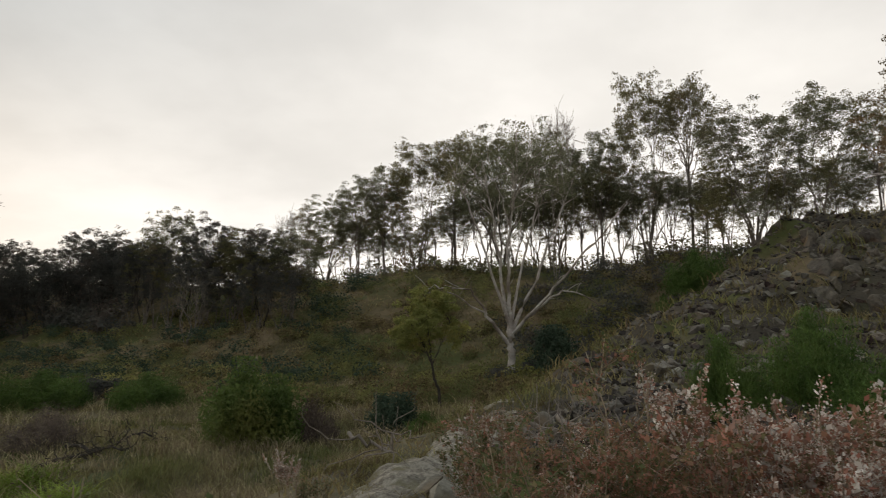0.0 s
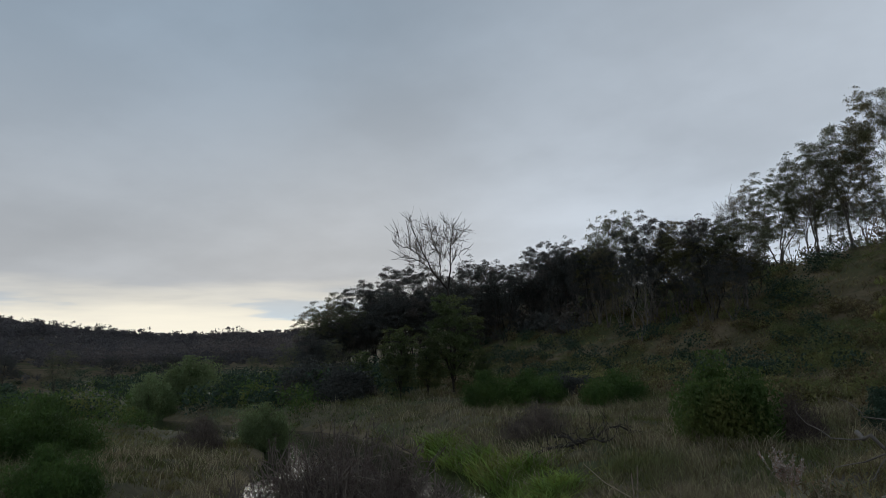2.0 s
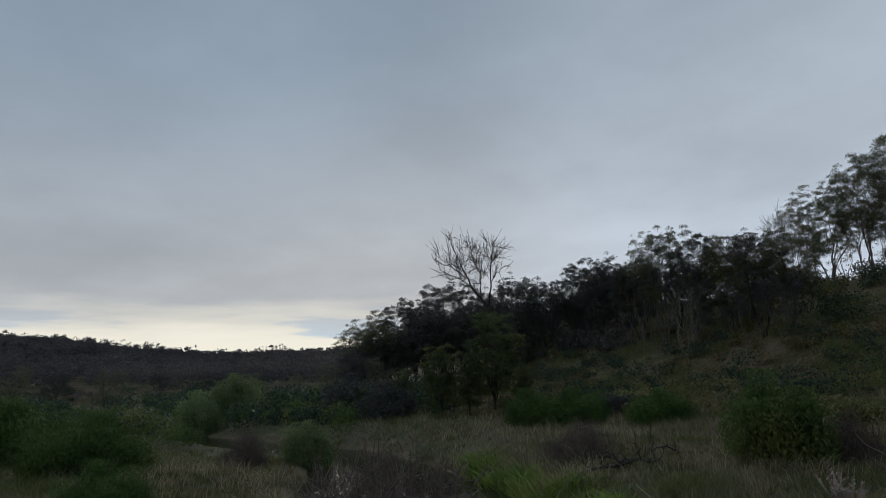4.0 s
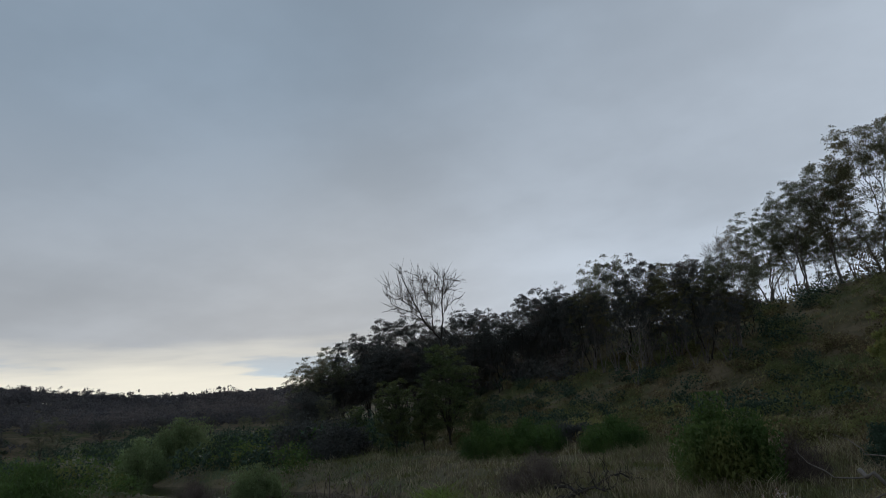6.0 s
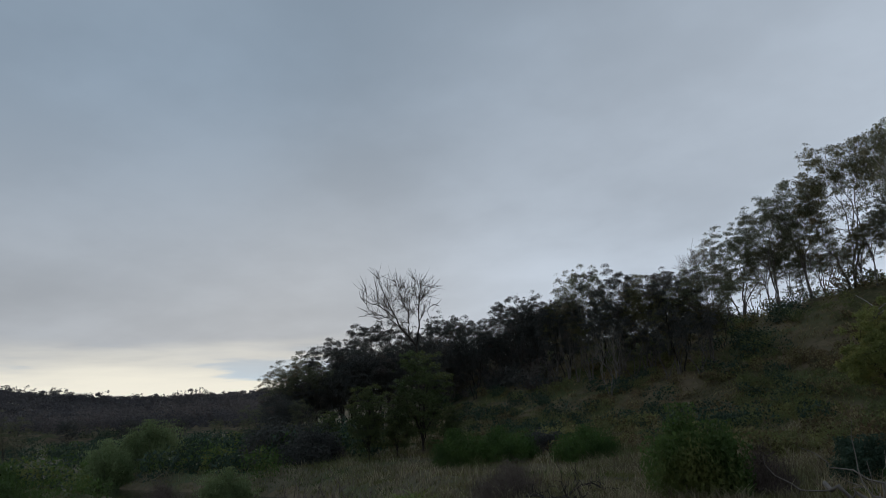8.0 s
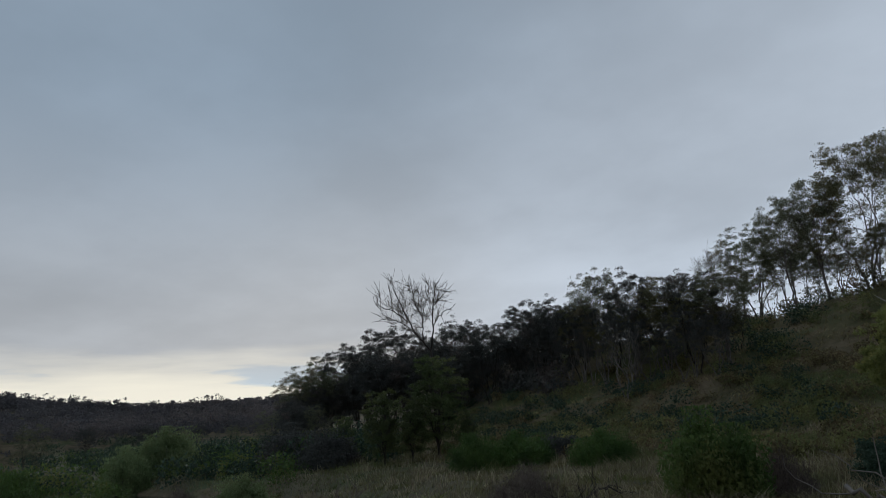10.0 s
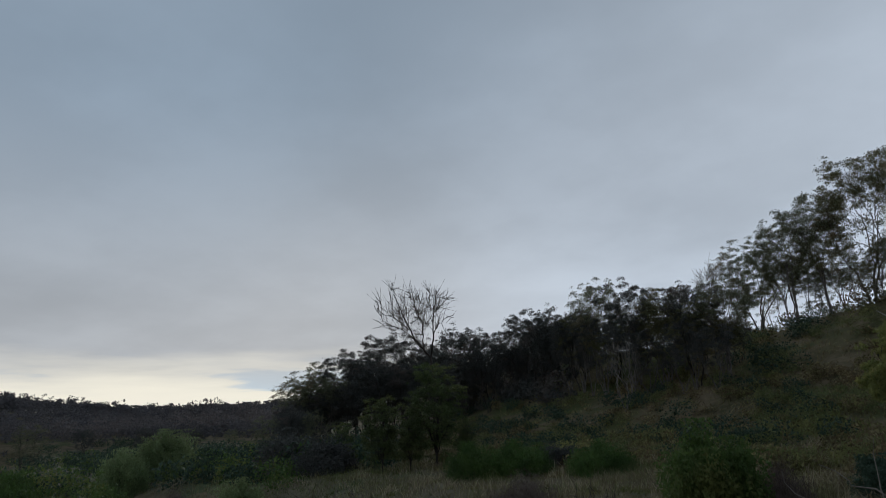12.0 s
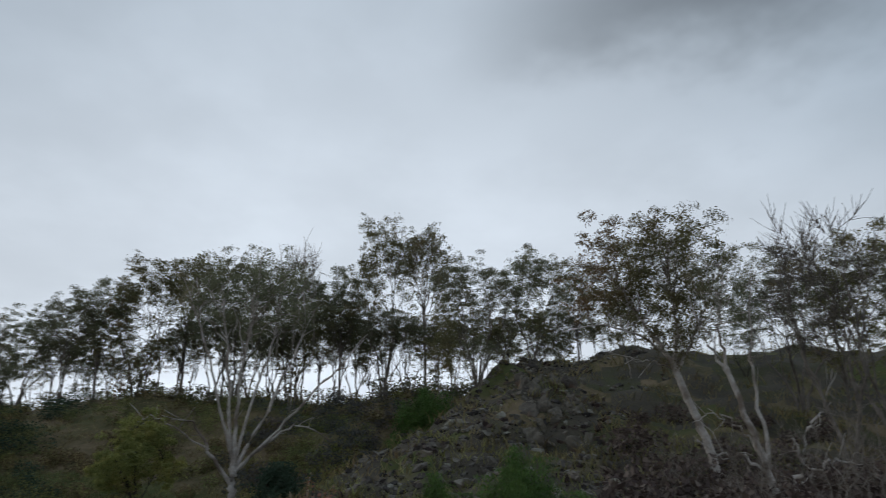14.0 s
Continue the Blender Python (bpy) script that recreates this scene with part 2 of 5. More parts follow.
def mesh_of(name, verts, faces, smooth=False):
    """A mesh out of arrays: verts (n, 3), faces (m, 3) or (m, 4)."""
    verts, faces = np.asarray(verts, np.float32), np.asarray(faces, np.int32)
    k = faces.shape[1]
    me = bpy.data.meshes.new(name)
    me.vertices.add(len(verts))
    me.vertices.foreach_set("co", verts.ravel())
    me.loops.add(faces.size)
    me.loops.foreach_set("vertex_index", faces.ravel())
    me.polygons.add(len(faces))
    me.polygons.foreach_set("loop_start", np.arange(len(faces), dtype=np.int32) * k)
    me.polygons.foreach_set("use_smooth", np.full(len(faces), smooth))
    me.update(calc_edges=True)
    return me


def part(name, me, material, parent=None, label=""):
    if not me.materials:
        me.materials.append(material)
    ob = new(name, me)
    ob.parent = parent
    if label:
        tagged(ob, label)
    return ob


def step(v, lo, hi):
    t = np.clip((v - lo) / (hi - lo), 0, 1)
    return t * t * (3 - 2 * t)


def waves(x, y, seed, size):
    """Smooth uneven ground: a sum of turned sine waves, about -1 to 1."""
    rng = np.random.default_rng(seed)
    total = 0
    for k in range(7):
        a, p, s = rng.uniform(0, 6.28), rng.uniform(0, 6.28), size * rng.uniform(0.5, 1.6)
        total = total + np.sin((x * math.cos(a) + y * math.sin(a)) / s * 6.28 + p + 1.3 * np.sin((y * math.cos(a) - x * math.sin(a)) / s * 4.1 + 2 * p))
    return total / 4.0


# ---- the land: valley floor, river, hill with its crest, rocky spur, far ridge ----
WATER_Z = -2.2
RIVER = [(-150, 60), (-85, 38), (-48, 27), (-34, 25.6), (-27, 24.4), (-21, 20.4), (-17, 17.4), (-12.8, 13.8), (-10.5, 8), (-9.5, -4), (-12, -40), (-10, -400)]
WIDTH = [8, 6, 4.5, 4.4, 4.4, 5.6, 7.0, 7.4, 7.0, 6.5, 7, 9]


def river_gap(x, y):
    """Distance from the water's edge; below 0 in the river."""
    best = np.full(np.shape(x), 1e9)
    for (a, b), (wa, wb) in zip(zip(RIVER, RIVER[1:]), zip(WIDTH, WIDTH[1:])):
        dx, dy = b[0] - a[0], b[1] - a[1]
        t = np.clip(((x - a[0]) * dx + (y - a[1]) * dy) / (dx * dx + dy * dy), 0, 1)
        best = np.minimum(best, np.hypot(x - a[0] - t * dx, y - a[1] - t * dy) - 0.5 * (wa + t * (wb - wa)))
    return best


def spur_line(y):
    return -1.8 + 0.0235 * np.maximum(y - 5, 0) ** 2 + 1.7 * step(y, 8, 18)


def land(x, y):
    """The ground's height."""
    x, y = np.asarray(x, float), np.asarray(y, float)
    r = np.hypot(x, y)
    z = -1.25 + 0.18 * waves(x, y, 3, 9) + 0.07 * waves(x, y, 4, 2.5)
    # the hill: s runs uphill from its toe, u along it to the left
    s = (x - 8) * 0.428 + (y - 22) * 0.904
    u = -(x - 8) * 0.904 + (y - 22) * 0.428
    rise = np.interp(s, [-14, -4, 2, 9, 16, 22, 28, 31, 36, 60, 120], [0, 0.3, 0.9, 1.75, 4.2, 7.1, 9.75, 10.0, 9.6, 7, 2])
    rise = rise * (1 - 0.5 * step(u, 85, 125)) * (1 - step(u, 105, 160)) + 0.45 * waves(x, y, 5, 14) * step(s, 2, 12)
    rise = rise + 0.9 * step(-u, 0, 18) * step(s, 12, 28)
    z = z + rise * (1 - step(-u, 70, 160))
    # the rocky spur on which the camera stands, climbing to the right
    line = spur_line(y)
    side = np.maximum(x - line, 0)
    q = y + 0.32 * side
    top = 0.05 + 0.0140 * np.clip(q - 8, 0, 25.0) ** 2 + 0.1 * np.clip(q - 33, 0, 6)
    top = top + 0.22 * waves(x, y, 6, 3.5) * step(q, 12, 22) + 0.45 * waves(x, y, 8, 8) * step(q, 16, 26) + 0.13 * waves(x, y, 10, 1.3) * step(q, 9, 14) - 0.05 * step(-y, 2, 10)
    fall = 1 - step(line - x, 0.0, 2.6 + 0.05 * np.clip(y, 0, 40))
    fall = fall * step(y, -14, -5) * (1 - step(q, 44, 62)) * (1 - step(r, 60, 80))
    z = z + np.maximum(top - z, 0) * fall
    # far wooded ridges, all round
    az = np.degrees(np.arctan2(-x, y))
    far = (13 + 2.0 * waves(x, y, 9, 160) + 9 * step(az, 58, 74)) * step(r, 120, 330) * (0.4 + 0.6 * step(az, 20, 45))
    z = z + far + 0.4 * waves(x, y, 12, 40) * step(r, 70, 140)
    # river bed and banks
    gap = river_gap(x, y)
    bank = WATER_Z + np.interp(gap, [-1.4, 0, 0.3, 1.0, 2.4], [-0.6, -0.02, 0.20, 0.42, 0.8]) + 0.12 * waves(x, y, 17, 1.6) * step(gap, 0.1, 0.8)
    z = np.where(gap < 4, np.minimum(z, bank) * (1 - step(gap, 2.2, 4)) + z * step(gap, 2.2, 4), z)
    # the low wet meadow on the near side of the upper reach
    meadow = np.interp(r, [17, 22, 28, 34, 40], [0.5, -0.95, -1.52, -1.92, -2.05])
    wet = step(az, 41, 45) * (1 - step(az, 58, 66)) * step(gap, -0.4, 0.4) * (1 - step(r - np.interp(az, [40, 47, 52, 60], [30, 33, 37, 46]), -3, 1))
    z = z + np.minimum(meadow - z, 0) * wet
    # level ground where the camera's bearer stands
    return z * step(r, 0.6, 2.2) + 0.0 * (1 - step(r, 0.6, 2.2))


def spot(az, d):
    """A place on the ground at an azimuth to the left and a distance."""
    x, y = -d * math.sin(radians(az)), d * math.cos(radians(az))
    return x, y, float(land(x, y))


def make_ground():
    radii = np.concatenate([[0.0], np.geomspace(0.7, 110, 340), np.geomspace(114, 4000, 60)])
    turns = np.radians(np.concatenate([np.arange(-70, 85, 0.6), np.arange(85, 290, 4.0)]))
    a, r = np.meshgrid(turns, radii)
    x, y = -r * np.sin(a), r * np.cos(a)
    verts = np.stack([x, y, land(x, y)], -1).reshape(-1, 3)
    rows, cols = a.shape
    i, j = np.meshgrid(np.arange(rows - 1), np.arange(cols), indexing="ij")
    k = (j + 1) % cols
    faces = np.stack([i * cols + j, (i + 1) * cols + j, (i + 1) * cols + k, i * cols + k], -1).reshape(-1, 4)
    ground = part("ground", mesh_of("ground", verts, faces[:, ::-1], True), EARTH)
    ground.data.materials.append(RUBBLE)
    mid = verts[faces].mean(1)
    on_spur = (mid[:, 0] > spur_line(mid[:, 1]) - 1.2 + 0.8 * waves(mid[:, 0], mid[:, 1], 14, 3)) & (mid[:, 1] > 6) & (np.hypot(mid[:, 0], mid[:, 1]) < 46) & (waves(mid[:, 0], mid[:, 1], 15, 6) > -0.45)
    ground.data.materials.append(THATCH)
    s = (mid[:, 0] - 8) * 0.428 + (mid[:, 1] - 22) * 0.904
    flat = ~on_spur & (s < -1 + 4 * waves(mid[:, 0], mid[:, 1], 16, 6)) & (np.hypot(mid[:, 0], mid[:, 1]) < 150) & (river_gap(mid[:, 0], mid[:, 1]) > 0.7 + 0.4 * waves(mid[:, 0], mid[:, 1], 18, 3))
    ground.data.polygons.foreach_set("material_index", on_spur.astype(np.int32) + 2 * flat.astype(np.int32))
    return tagged(ground, "dry grassy hillside and river flat of brown earth", "ground", kind="structure")


def make_river():
    pts = np.array(RIVER, float)
    half = np.array(WIDTH) * 0.5 + 1.6
    d = np.gradient(pts, axis=0)
    d /= np.linalg.norm(d, axis=1)[:, None]
    side = np.stack([-d[:, 1], d[:, 0]], 1)
    left, right = pts + side * half[:, None], pts - side * half[:, None]
    verts = np.concatenate([np.c_[left, np.full(len(pts), WATER_Z)], np.c_[right, np.full(len(pts), WATER_Z)]])
    m = len(pts)
    faces = [(i, i + m, i + m + 1, i + 1) for i in range(m - 1)]
    ob = part("water", mesh_of("water", verts, faces), WATER)
    return tagged(ob, "dark slow river reflecting the grey sky", "river", kind="structure")


make_ground()
make_river()

# ---- trees ----


def unit(v):
    return v / (np.linalg.norm(v) + 1e-9)


def tubes(branches):
    """Tapered round limbs out of (points, radii, sides)."""
    verts, faces, base = [], [], 0
    for pts, radii, sides in branches:
        m = len(pts)
        d = np.gradient(pts, axis=0)
        d /= np.linalg.norm(d, axis=1)[:, None] + 1e-9
        ref = np.where(np.abs(d[:, 2:3]) > 0.9, [[1.0, 0, 0]], [[0, 0, 1.0]])
        e = np.cross(d, ref)
        e /= np.linalg.norm(e, axis=1)[:, None] + 1e-9
        f = np.cross(d, e)
        a = np.arange(sides) * (2 * math.pi / sides)
        ring = e[:, None] * np.cos(a)[None, :, None] + f[:, None] * np.sin(a)[None, :, None]
        verts.append((pts[:, None] + ring * radii[:, None, None]).reshape(-1, 3))
        i, j = np.meshgrid(np.arange(m - 1), np.arange(sides), indexing="ij")
        k = (j + 1) % sides
        faces.append(np.stack([i * sides + j, i * sides + k, (i + 1) * sides + k, (i + 1) * sides + j], -1).reshape(-1, 4) + base)
        base += m * sides
    return np.concatenate(verts), np.concatenate(faces)


def needles(at, way, length, width, rng):
    """Small narrow leaves of one face at places, each along its own way."""
    way = way / (np.linalg.norm(way, axis=1)[:, None] + 1e-9)
    across = np.cross(way, rng.normal(size=at.shape))
    across /= np.linalg.norm(across, axis=1)[:, None] + 1e-9
    l, w = length[:, None], width[:, None]
    verts = np.stack([at - way * l * 0.3 + across * w, at + way * l * 0.7, at - way * l * 0.3 - across * w * 0.6], 1).reshape(-1, 3)
    return verts, np.arange(len(at) * 3).reshape(-1, 3)


def blades(at, way, length, width, rng):
    """Small diamond leaves at places, each along its own way."""
    way = way / (np.linalg.norm(way, axis=1)[:, None] + 1e-9)
    across = np.cross(way, rng.normal(size=at.shape))
    across /= np.linalg.norm(across, axis=1)[:, None] + 1e-9
    l, w = length[:, None], width[:, None]
    mid = at + way * l * 0.45
    verts = np.stack([at, mid + across * w, at + way * l, mid - across * w], 1).reshape(-1, 3)
    return verts, np.arange(len(at) * 4).reshape(-1, 4)


class Plan:
    """How a kind of tree grows, ten metres high. The crown is an egg of leaf clumps: its middle's height, half width, half height, and its middle's shift sideways.
    bones: the main limbs one by one, where a tree has a shape of its own: girth at the foot, girth at the tip, way."""

    def __init__(self, stems=1, fork=3.2, lean=0.06, crown=(6.8, 2.6, 3.0, 0.0), puffs=76, limbs=10, girth=0.11, leaves=240, leaf=0.12, slim=0.26,
                 puff=(0.56, 0.44), droop=0.7, twigs=4, reach=0.5, crook=0.10, shell=0.45, splay=0.22, under=0.25, bones=()):
        self.stems, self.fork, self.lean, self.crown, self.puffs, self.limbs, self.girth, self.leaves, self.leaf, self.slim = stems, fork, lean, crown, puffs, limbs, girth, leaves, leaf, slim
        self.puff, self.droop, self.twigs, self.reach, self.crook, self.shell, self.splay, self.under, self.bones = puff, droop, twigs, reach, crook, shell, splay, under, bones


def bow(a, b, pull, n, crook, rng):
    """A limb from a to b that starts along pull, with crooks."""
    t = np.linspace(0, 1, n)[:, None]
    mid = a + pull
    line = (1 - t) ** 2 * a + 2 * t * (1 - t) * mid + t * t * b
    return line + rng.normal(0, crook, (n, 3)) * np.sin(t * math.pi) * [1, 1, 0.6]


def clump_places(plan, rng):
    """Middles of the leaf clumps: spread through the egg, thicker towards its top and outside."""
    zc, half, high, aside = plan.crown
    d = rng.normal(size=(plan.puffs * 8, 3))
    d /= np.linalg.norm(d, axis=1)[:, None]
    r = plan.shell + (1 - plan.shell) * rng.uniform(0, 1, len(d)) ** 0.7
    lumps = 1 + 0.20 * np.sin(3 * np.arctan2(d[:, 1], d[:, 0]) + rng.uniform(0, 6)) + 0.14 * np.sin(5 * d[:, 2] + rng.uniform(0, 6))
    spots = d * (r * lumps)[:, None] * [half, half, high] + [aside, 0, zc]
    spots = spots[(d[:, 2] > -0.30) | (rng.uniform(0, 1, len(d)) < plan.under)]
    ends = [spots[0]]
    for p in spots[1:]:
        if len(ends) < plan.puffs and min(np.linalg.norm((p - q) / [1, 1, 0.7]) for q in ends) > 1.1 * plan.puff[0]:
            ends.append(p)
    ends = np.array(ends)
    ends[:, 2] *= 9.8 / ends[:, 2].max()
    return ends


def offshoot(limb, radii, p, plan, own, sprays, rng):
    """A branch from a limb to the clump at p, with its twigs."""
    k = int(np.clip(np.argmin(np.linalg.norm((limb - p) * [1, 1, 0.75], axis=1)) - rng.integers(1, 4), 2, len(limb) - 1))
    s0 = limb[k]
    l = np.linalg.norm(p - s0)
    arm = bow(s0, p, (p - s0) * [0.3, 0.3, 0.2] + [0, 0, 0.22 * l], 7, plan.crook * 0.6, rng)
    fine = 1.0 if plan.leaves else 0.6
    own.append((arm, fine * np.linspace(min(radii[k] * 0.6, 0.05), 0.014, 7), 4))
    for _ in range(plan.twigs):
        j = rng.integers(2, 7)
        e = unit(unit(p - s0) * 0.9 + rng.normal(0, 0.55, 3) + [0, 0, 0.4]) * plan.puff[0] * rng.uniform(0.6, 1.5)
        sprays.append((np.array([arm[j], arm[j] + e * 0.5 + rng.normal(0, 0.05, 3), arm[j] + e]), np.array([0.014, 0.011, 0.007]), 3))


def grow(plan, seed):
    """Trunks, limbs (each with its branches), twigs, and the clumps' middles."""
    rng = np.random.default_rng(seed)
    ends = clump_places(plan, rng)
    trunks, limbs, sprays = [], [], []
    if plan.bones:
        for g0, g1, way in plan.bones:
            pts = np.array(way, float)
            t, u = np.linspace(0, 1, 17), np.linspace(0, 1, len(pts))
            line = np.stack([np.interp(t, u, pts[:, i]) for i in range(3)], 1)
            for _ in range(2):
                line[1:-1] = 0.25 * line[:-2] + 0.5 * line[1:-1] + 0.25 * line[2:]
            line = line + rng.normal(0, 0.35 * plan.crook, (17, 3)) * np.sin(t * math.pi)[:, None]
            radii = g0 + (g1 - g0) * t ** 0.8
            if not trunks:
                radii[:2] *= (1.45, 1.12)
                trunks.append((line, radii, 9))
            limbs.append([(line, radii, 7)])
        for p in ends:
            best = min(range(len(limbs)), key=lambda i: np.min(np.linalg.norm((limbs[i][0][0][4:] - p) * [1, 1, 0.75], axis=1)))
            own = limbs[best]
            offshoot(own[0][0], own[0][1], p, plan, own, sprays, rng)
        # the trunk is its own mesh: its branches go to the limb that leaves it first
        first = limbs.pop(0)
        limbs[0].extend(first[1:])
        for own in limbs:
            line, radii = own[0][:2]
            for i in range(6, 16, 2):
                e = unit(rng.normal(0, 1, 3) + (line[i] - line[i - 2]) * 2 + [0, 0, 0.3]) * rng.uniform(0.4, 1.2)
                own.append((np.array([line[i], line[i] + e / 2 + rng.normal(0, 0.06, 3), line[i] + e]), np.array([min(0.022, radii[i] * 0.7), 0.015, 0.007]), 4))
        return trunks, limbs, sprays, ends, rng
    feet = []
    for k in range(plan.stems):
        a = 6.28 * k / plan.stems + rng.uniform(-0.5, 0.5)
        out = np.array([math.cos(a), math.sin(a), 0])
        many = plan.stems > 1
        foot = out * (0.15 if many else 0) + [0, 0, -0.3]
        tall = plan.fork * rng.uniform(0.85, 1.15)
        top = foot + out * tall * plan.lean * (2.2 if many else 1.0) + [0, 0, tall + 0.3]
        line = bow(foot, top, np.array([0, 0, 0.55 * tall]), 9, plan.crook * 0.12 * tall, rng)
        g = plan.girth * (0.75 if many else 1.0)
        radii = g * np.linspace(1.0, 0.62, 9)
        radii[0] *= 1.5
        radii[1] *= 1.12
        trunks.append((line, radii, 8))
        feet.append((line, g, out))
    # main limbs: each serves the clumps nearest to its aim
    n = max(plan.limbs, plan.stems)
    aims = [ends[rng.integers(len(ends))]]
    while len(aims) < n:
        far = np.min([np.linalg.norm(ends - q, axis=1) for q in aims], axis=0)
        aims.append(ends[int(np.argmax(far * rng.uniform(0.7, 1, len(ends))))])
    near = np.argmin([np.linalg.norm((ends - q) * [1, 1, 0.6], axis=1) for q in aims], axis=0)
    for i, q in enumerate(aims):
        mine = ends[near == i]
        if not len(mine):
            continue
        goal = mine.mean(0) * 0.55 + mine[np.argmax(mine[:, 2])] * 0.45
        best = min(range(plan.stems), key=lambda j: np.linalg.norm(feet[j][0][-1][:2] + feet[j][2][:2] - goal[:2]))
        line, g, out = feet[best]
        start = line[-1] if rng.uniform() < 0.55 else line[rng.integers(5, 9)]
        span = np.linalg.norm(goal - start)
        aside = (goal - start) * [1, 1, 0]
        limb = bow(start, goal, aside * plan.splay + [0, 0, plan.reach * span], 10, plan.crook, rng)
        lr = g * (0.60 if n < 9 else 0.45) * np.linspace(1, 0.28, 10)
        own = [(limb, lr, 6)]
        limbs.append(own)
        for p in mine:
            offshoot(limb, lr, p, plan, own, sprays, rng)
    return trunks, limbs, sprays, ends, rng


def foliage(ends, plan, rng):
    """Leaves in small flattened domes, several to each clump, with gaps between; some clumps full and some thin."""
    n, per = len(ends), 5
    full = rng.uniform(0.3, 1.0, n) * (0.7 + 0.3 * (ends[:, 2] - ends[:, 2].min()) / (np.ptp(ends[:, 2]) + 1e-6))
    domes = np.repeat(ends, per, 0) + np.clip(rng.normal(0, 0.62, (n * per, 3)), -1.2, 1.2) * [plan.puff[0], plan.puff[0], plan.puff[1]]
    size = plan.puff[0] * rng.uniform(0.30, 0.78, n * per)
    weight = np.repeat(full, per) * size ** 2
    which = rng.choice(n * per, n * plan.leaves, p=weight / weight.sum())
    d = rng.normal(size=(len(which), 3))
    d /= np.linalg.norm(d, axis=1)[:, None]
    d[:, 2] = np.where(rng.uniform(0, 1, len(d)) < 0.7, np.abs(d[:, 2]), d[:, 2])
    d *= rng.uniform(0.05, 1.0, (len(which), 1)) ** 0.45
    at = domes[which] + d * size[which][:, None] * [1, 1, 0.8] + np.where(rng.uniform(0, 1, (len(d), 1)) < 0.08, 0.14, 0.02) * rng.normal(0, 1, d.shape)
    way = rng.normal(0, 0.6, at.shape) + [0, 0, -plan.droop]
    length = plan.leaf * rng.uniform(0.6, 1.35, len(at))
    return needles(at, way, length, length * plan.slim, rng)


def tree_meshes(name, plan, seed, apart):
    """Meshes of the trunk, the limbs (one by one where they can be told apart) and the leaves or twigs."""
    trunks, limbs, sprays, ends, rng = grow(plan, seed)
    thin = 0.0 if plan.leaves else 0.0065
    limbs = [[(b, np.maximum(r, thin), s) for b, r, s in own] for own in limbs]
    if apart:
        meshes = [[mesh_of(name + "_limb", *tubes(own[:1]), True)] + [mesh_of(name + "_branch", *tubes([b]), True) for b in own[1:]] for own in limbs]
    else:
        meshes = [[mesh_of(name + "_branching", *tubes([b for own in limbs for b in own]), True)]]
    trunk = mesh_of(name + "_trunk", *tubes(trunks), True)
    if plan.leaves:
        crown = mesh_of(name + "_leaves", *foliage(ends, plan, rng))
    else:
        crown = mesh_of(name + "_twigs", *tubes([(b, np.maximum(r, thin), s) for b, r, s in sprays]), True)
    return trunk, meshes, crown, plan.crown[1] + 0.3


PROTOS = {}


def plant_tree(kind, az, d, top_el, wide=None, turn=0.0, label="", group="", name="gum_tree"):
    """A tree of a kind on the ground at an azimuth and distance. Its top stands at top_el degrees over the eye's level."""
    x, y, z = spot(az, d)
    h = EYE + d * math.tan(radians(top_el)) - z
    plan, seed, bark, leaf, leaf_name = KINDS[kind]
    if kind not in PROTOS:
        apart = kind in ("white", "birch", "rust")
        trunk, meshes, crown, width = tree_meshes(kind, plan, seed, apart)
        root = new(name)
        part("trunk", trunk, bark, root)
        for me, *branches in meshes:
            limb = part("limb" if apart else "branching", me, bark, root)
            for b in branches:
                part("branch", b, bark, limb)
            if not apart:
                tagged(limb, kind="stuff")
        tagged(part(leaf_name, crown, leaf, root), kind="stuff")
        PROTOS[kind] = (root, width)
        made = root
    else:
        made = None
    root, width = PROTOS[kind]
    sxy = min(wide * 0.5 / width, 0.112 * h) if wide else h / 10
    m = Matrix.Translation((x, y, z)) @ pose(0, 0, 0, 0, 0, az) @ pose(0, 0, 0, 0, 0, turn) @ Matrix.Diagonal((sxy, sxy, h / 10, 1))
    if made is None:
        root_scale = root.scale.copy()
        root.scale = (1, 1, 1)
        made = copy_thing(root, m)
        root.scale = root_scale
        made.name = name
    else:
        made.matrix_basis = m
    return tagged(made, label, "tree", group)


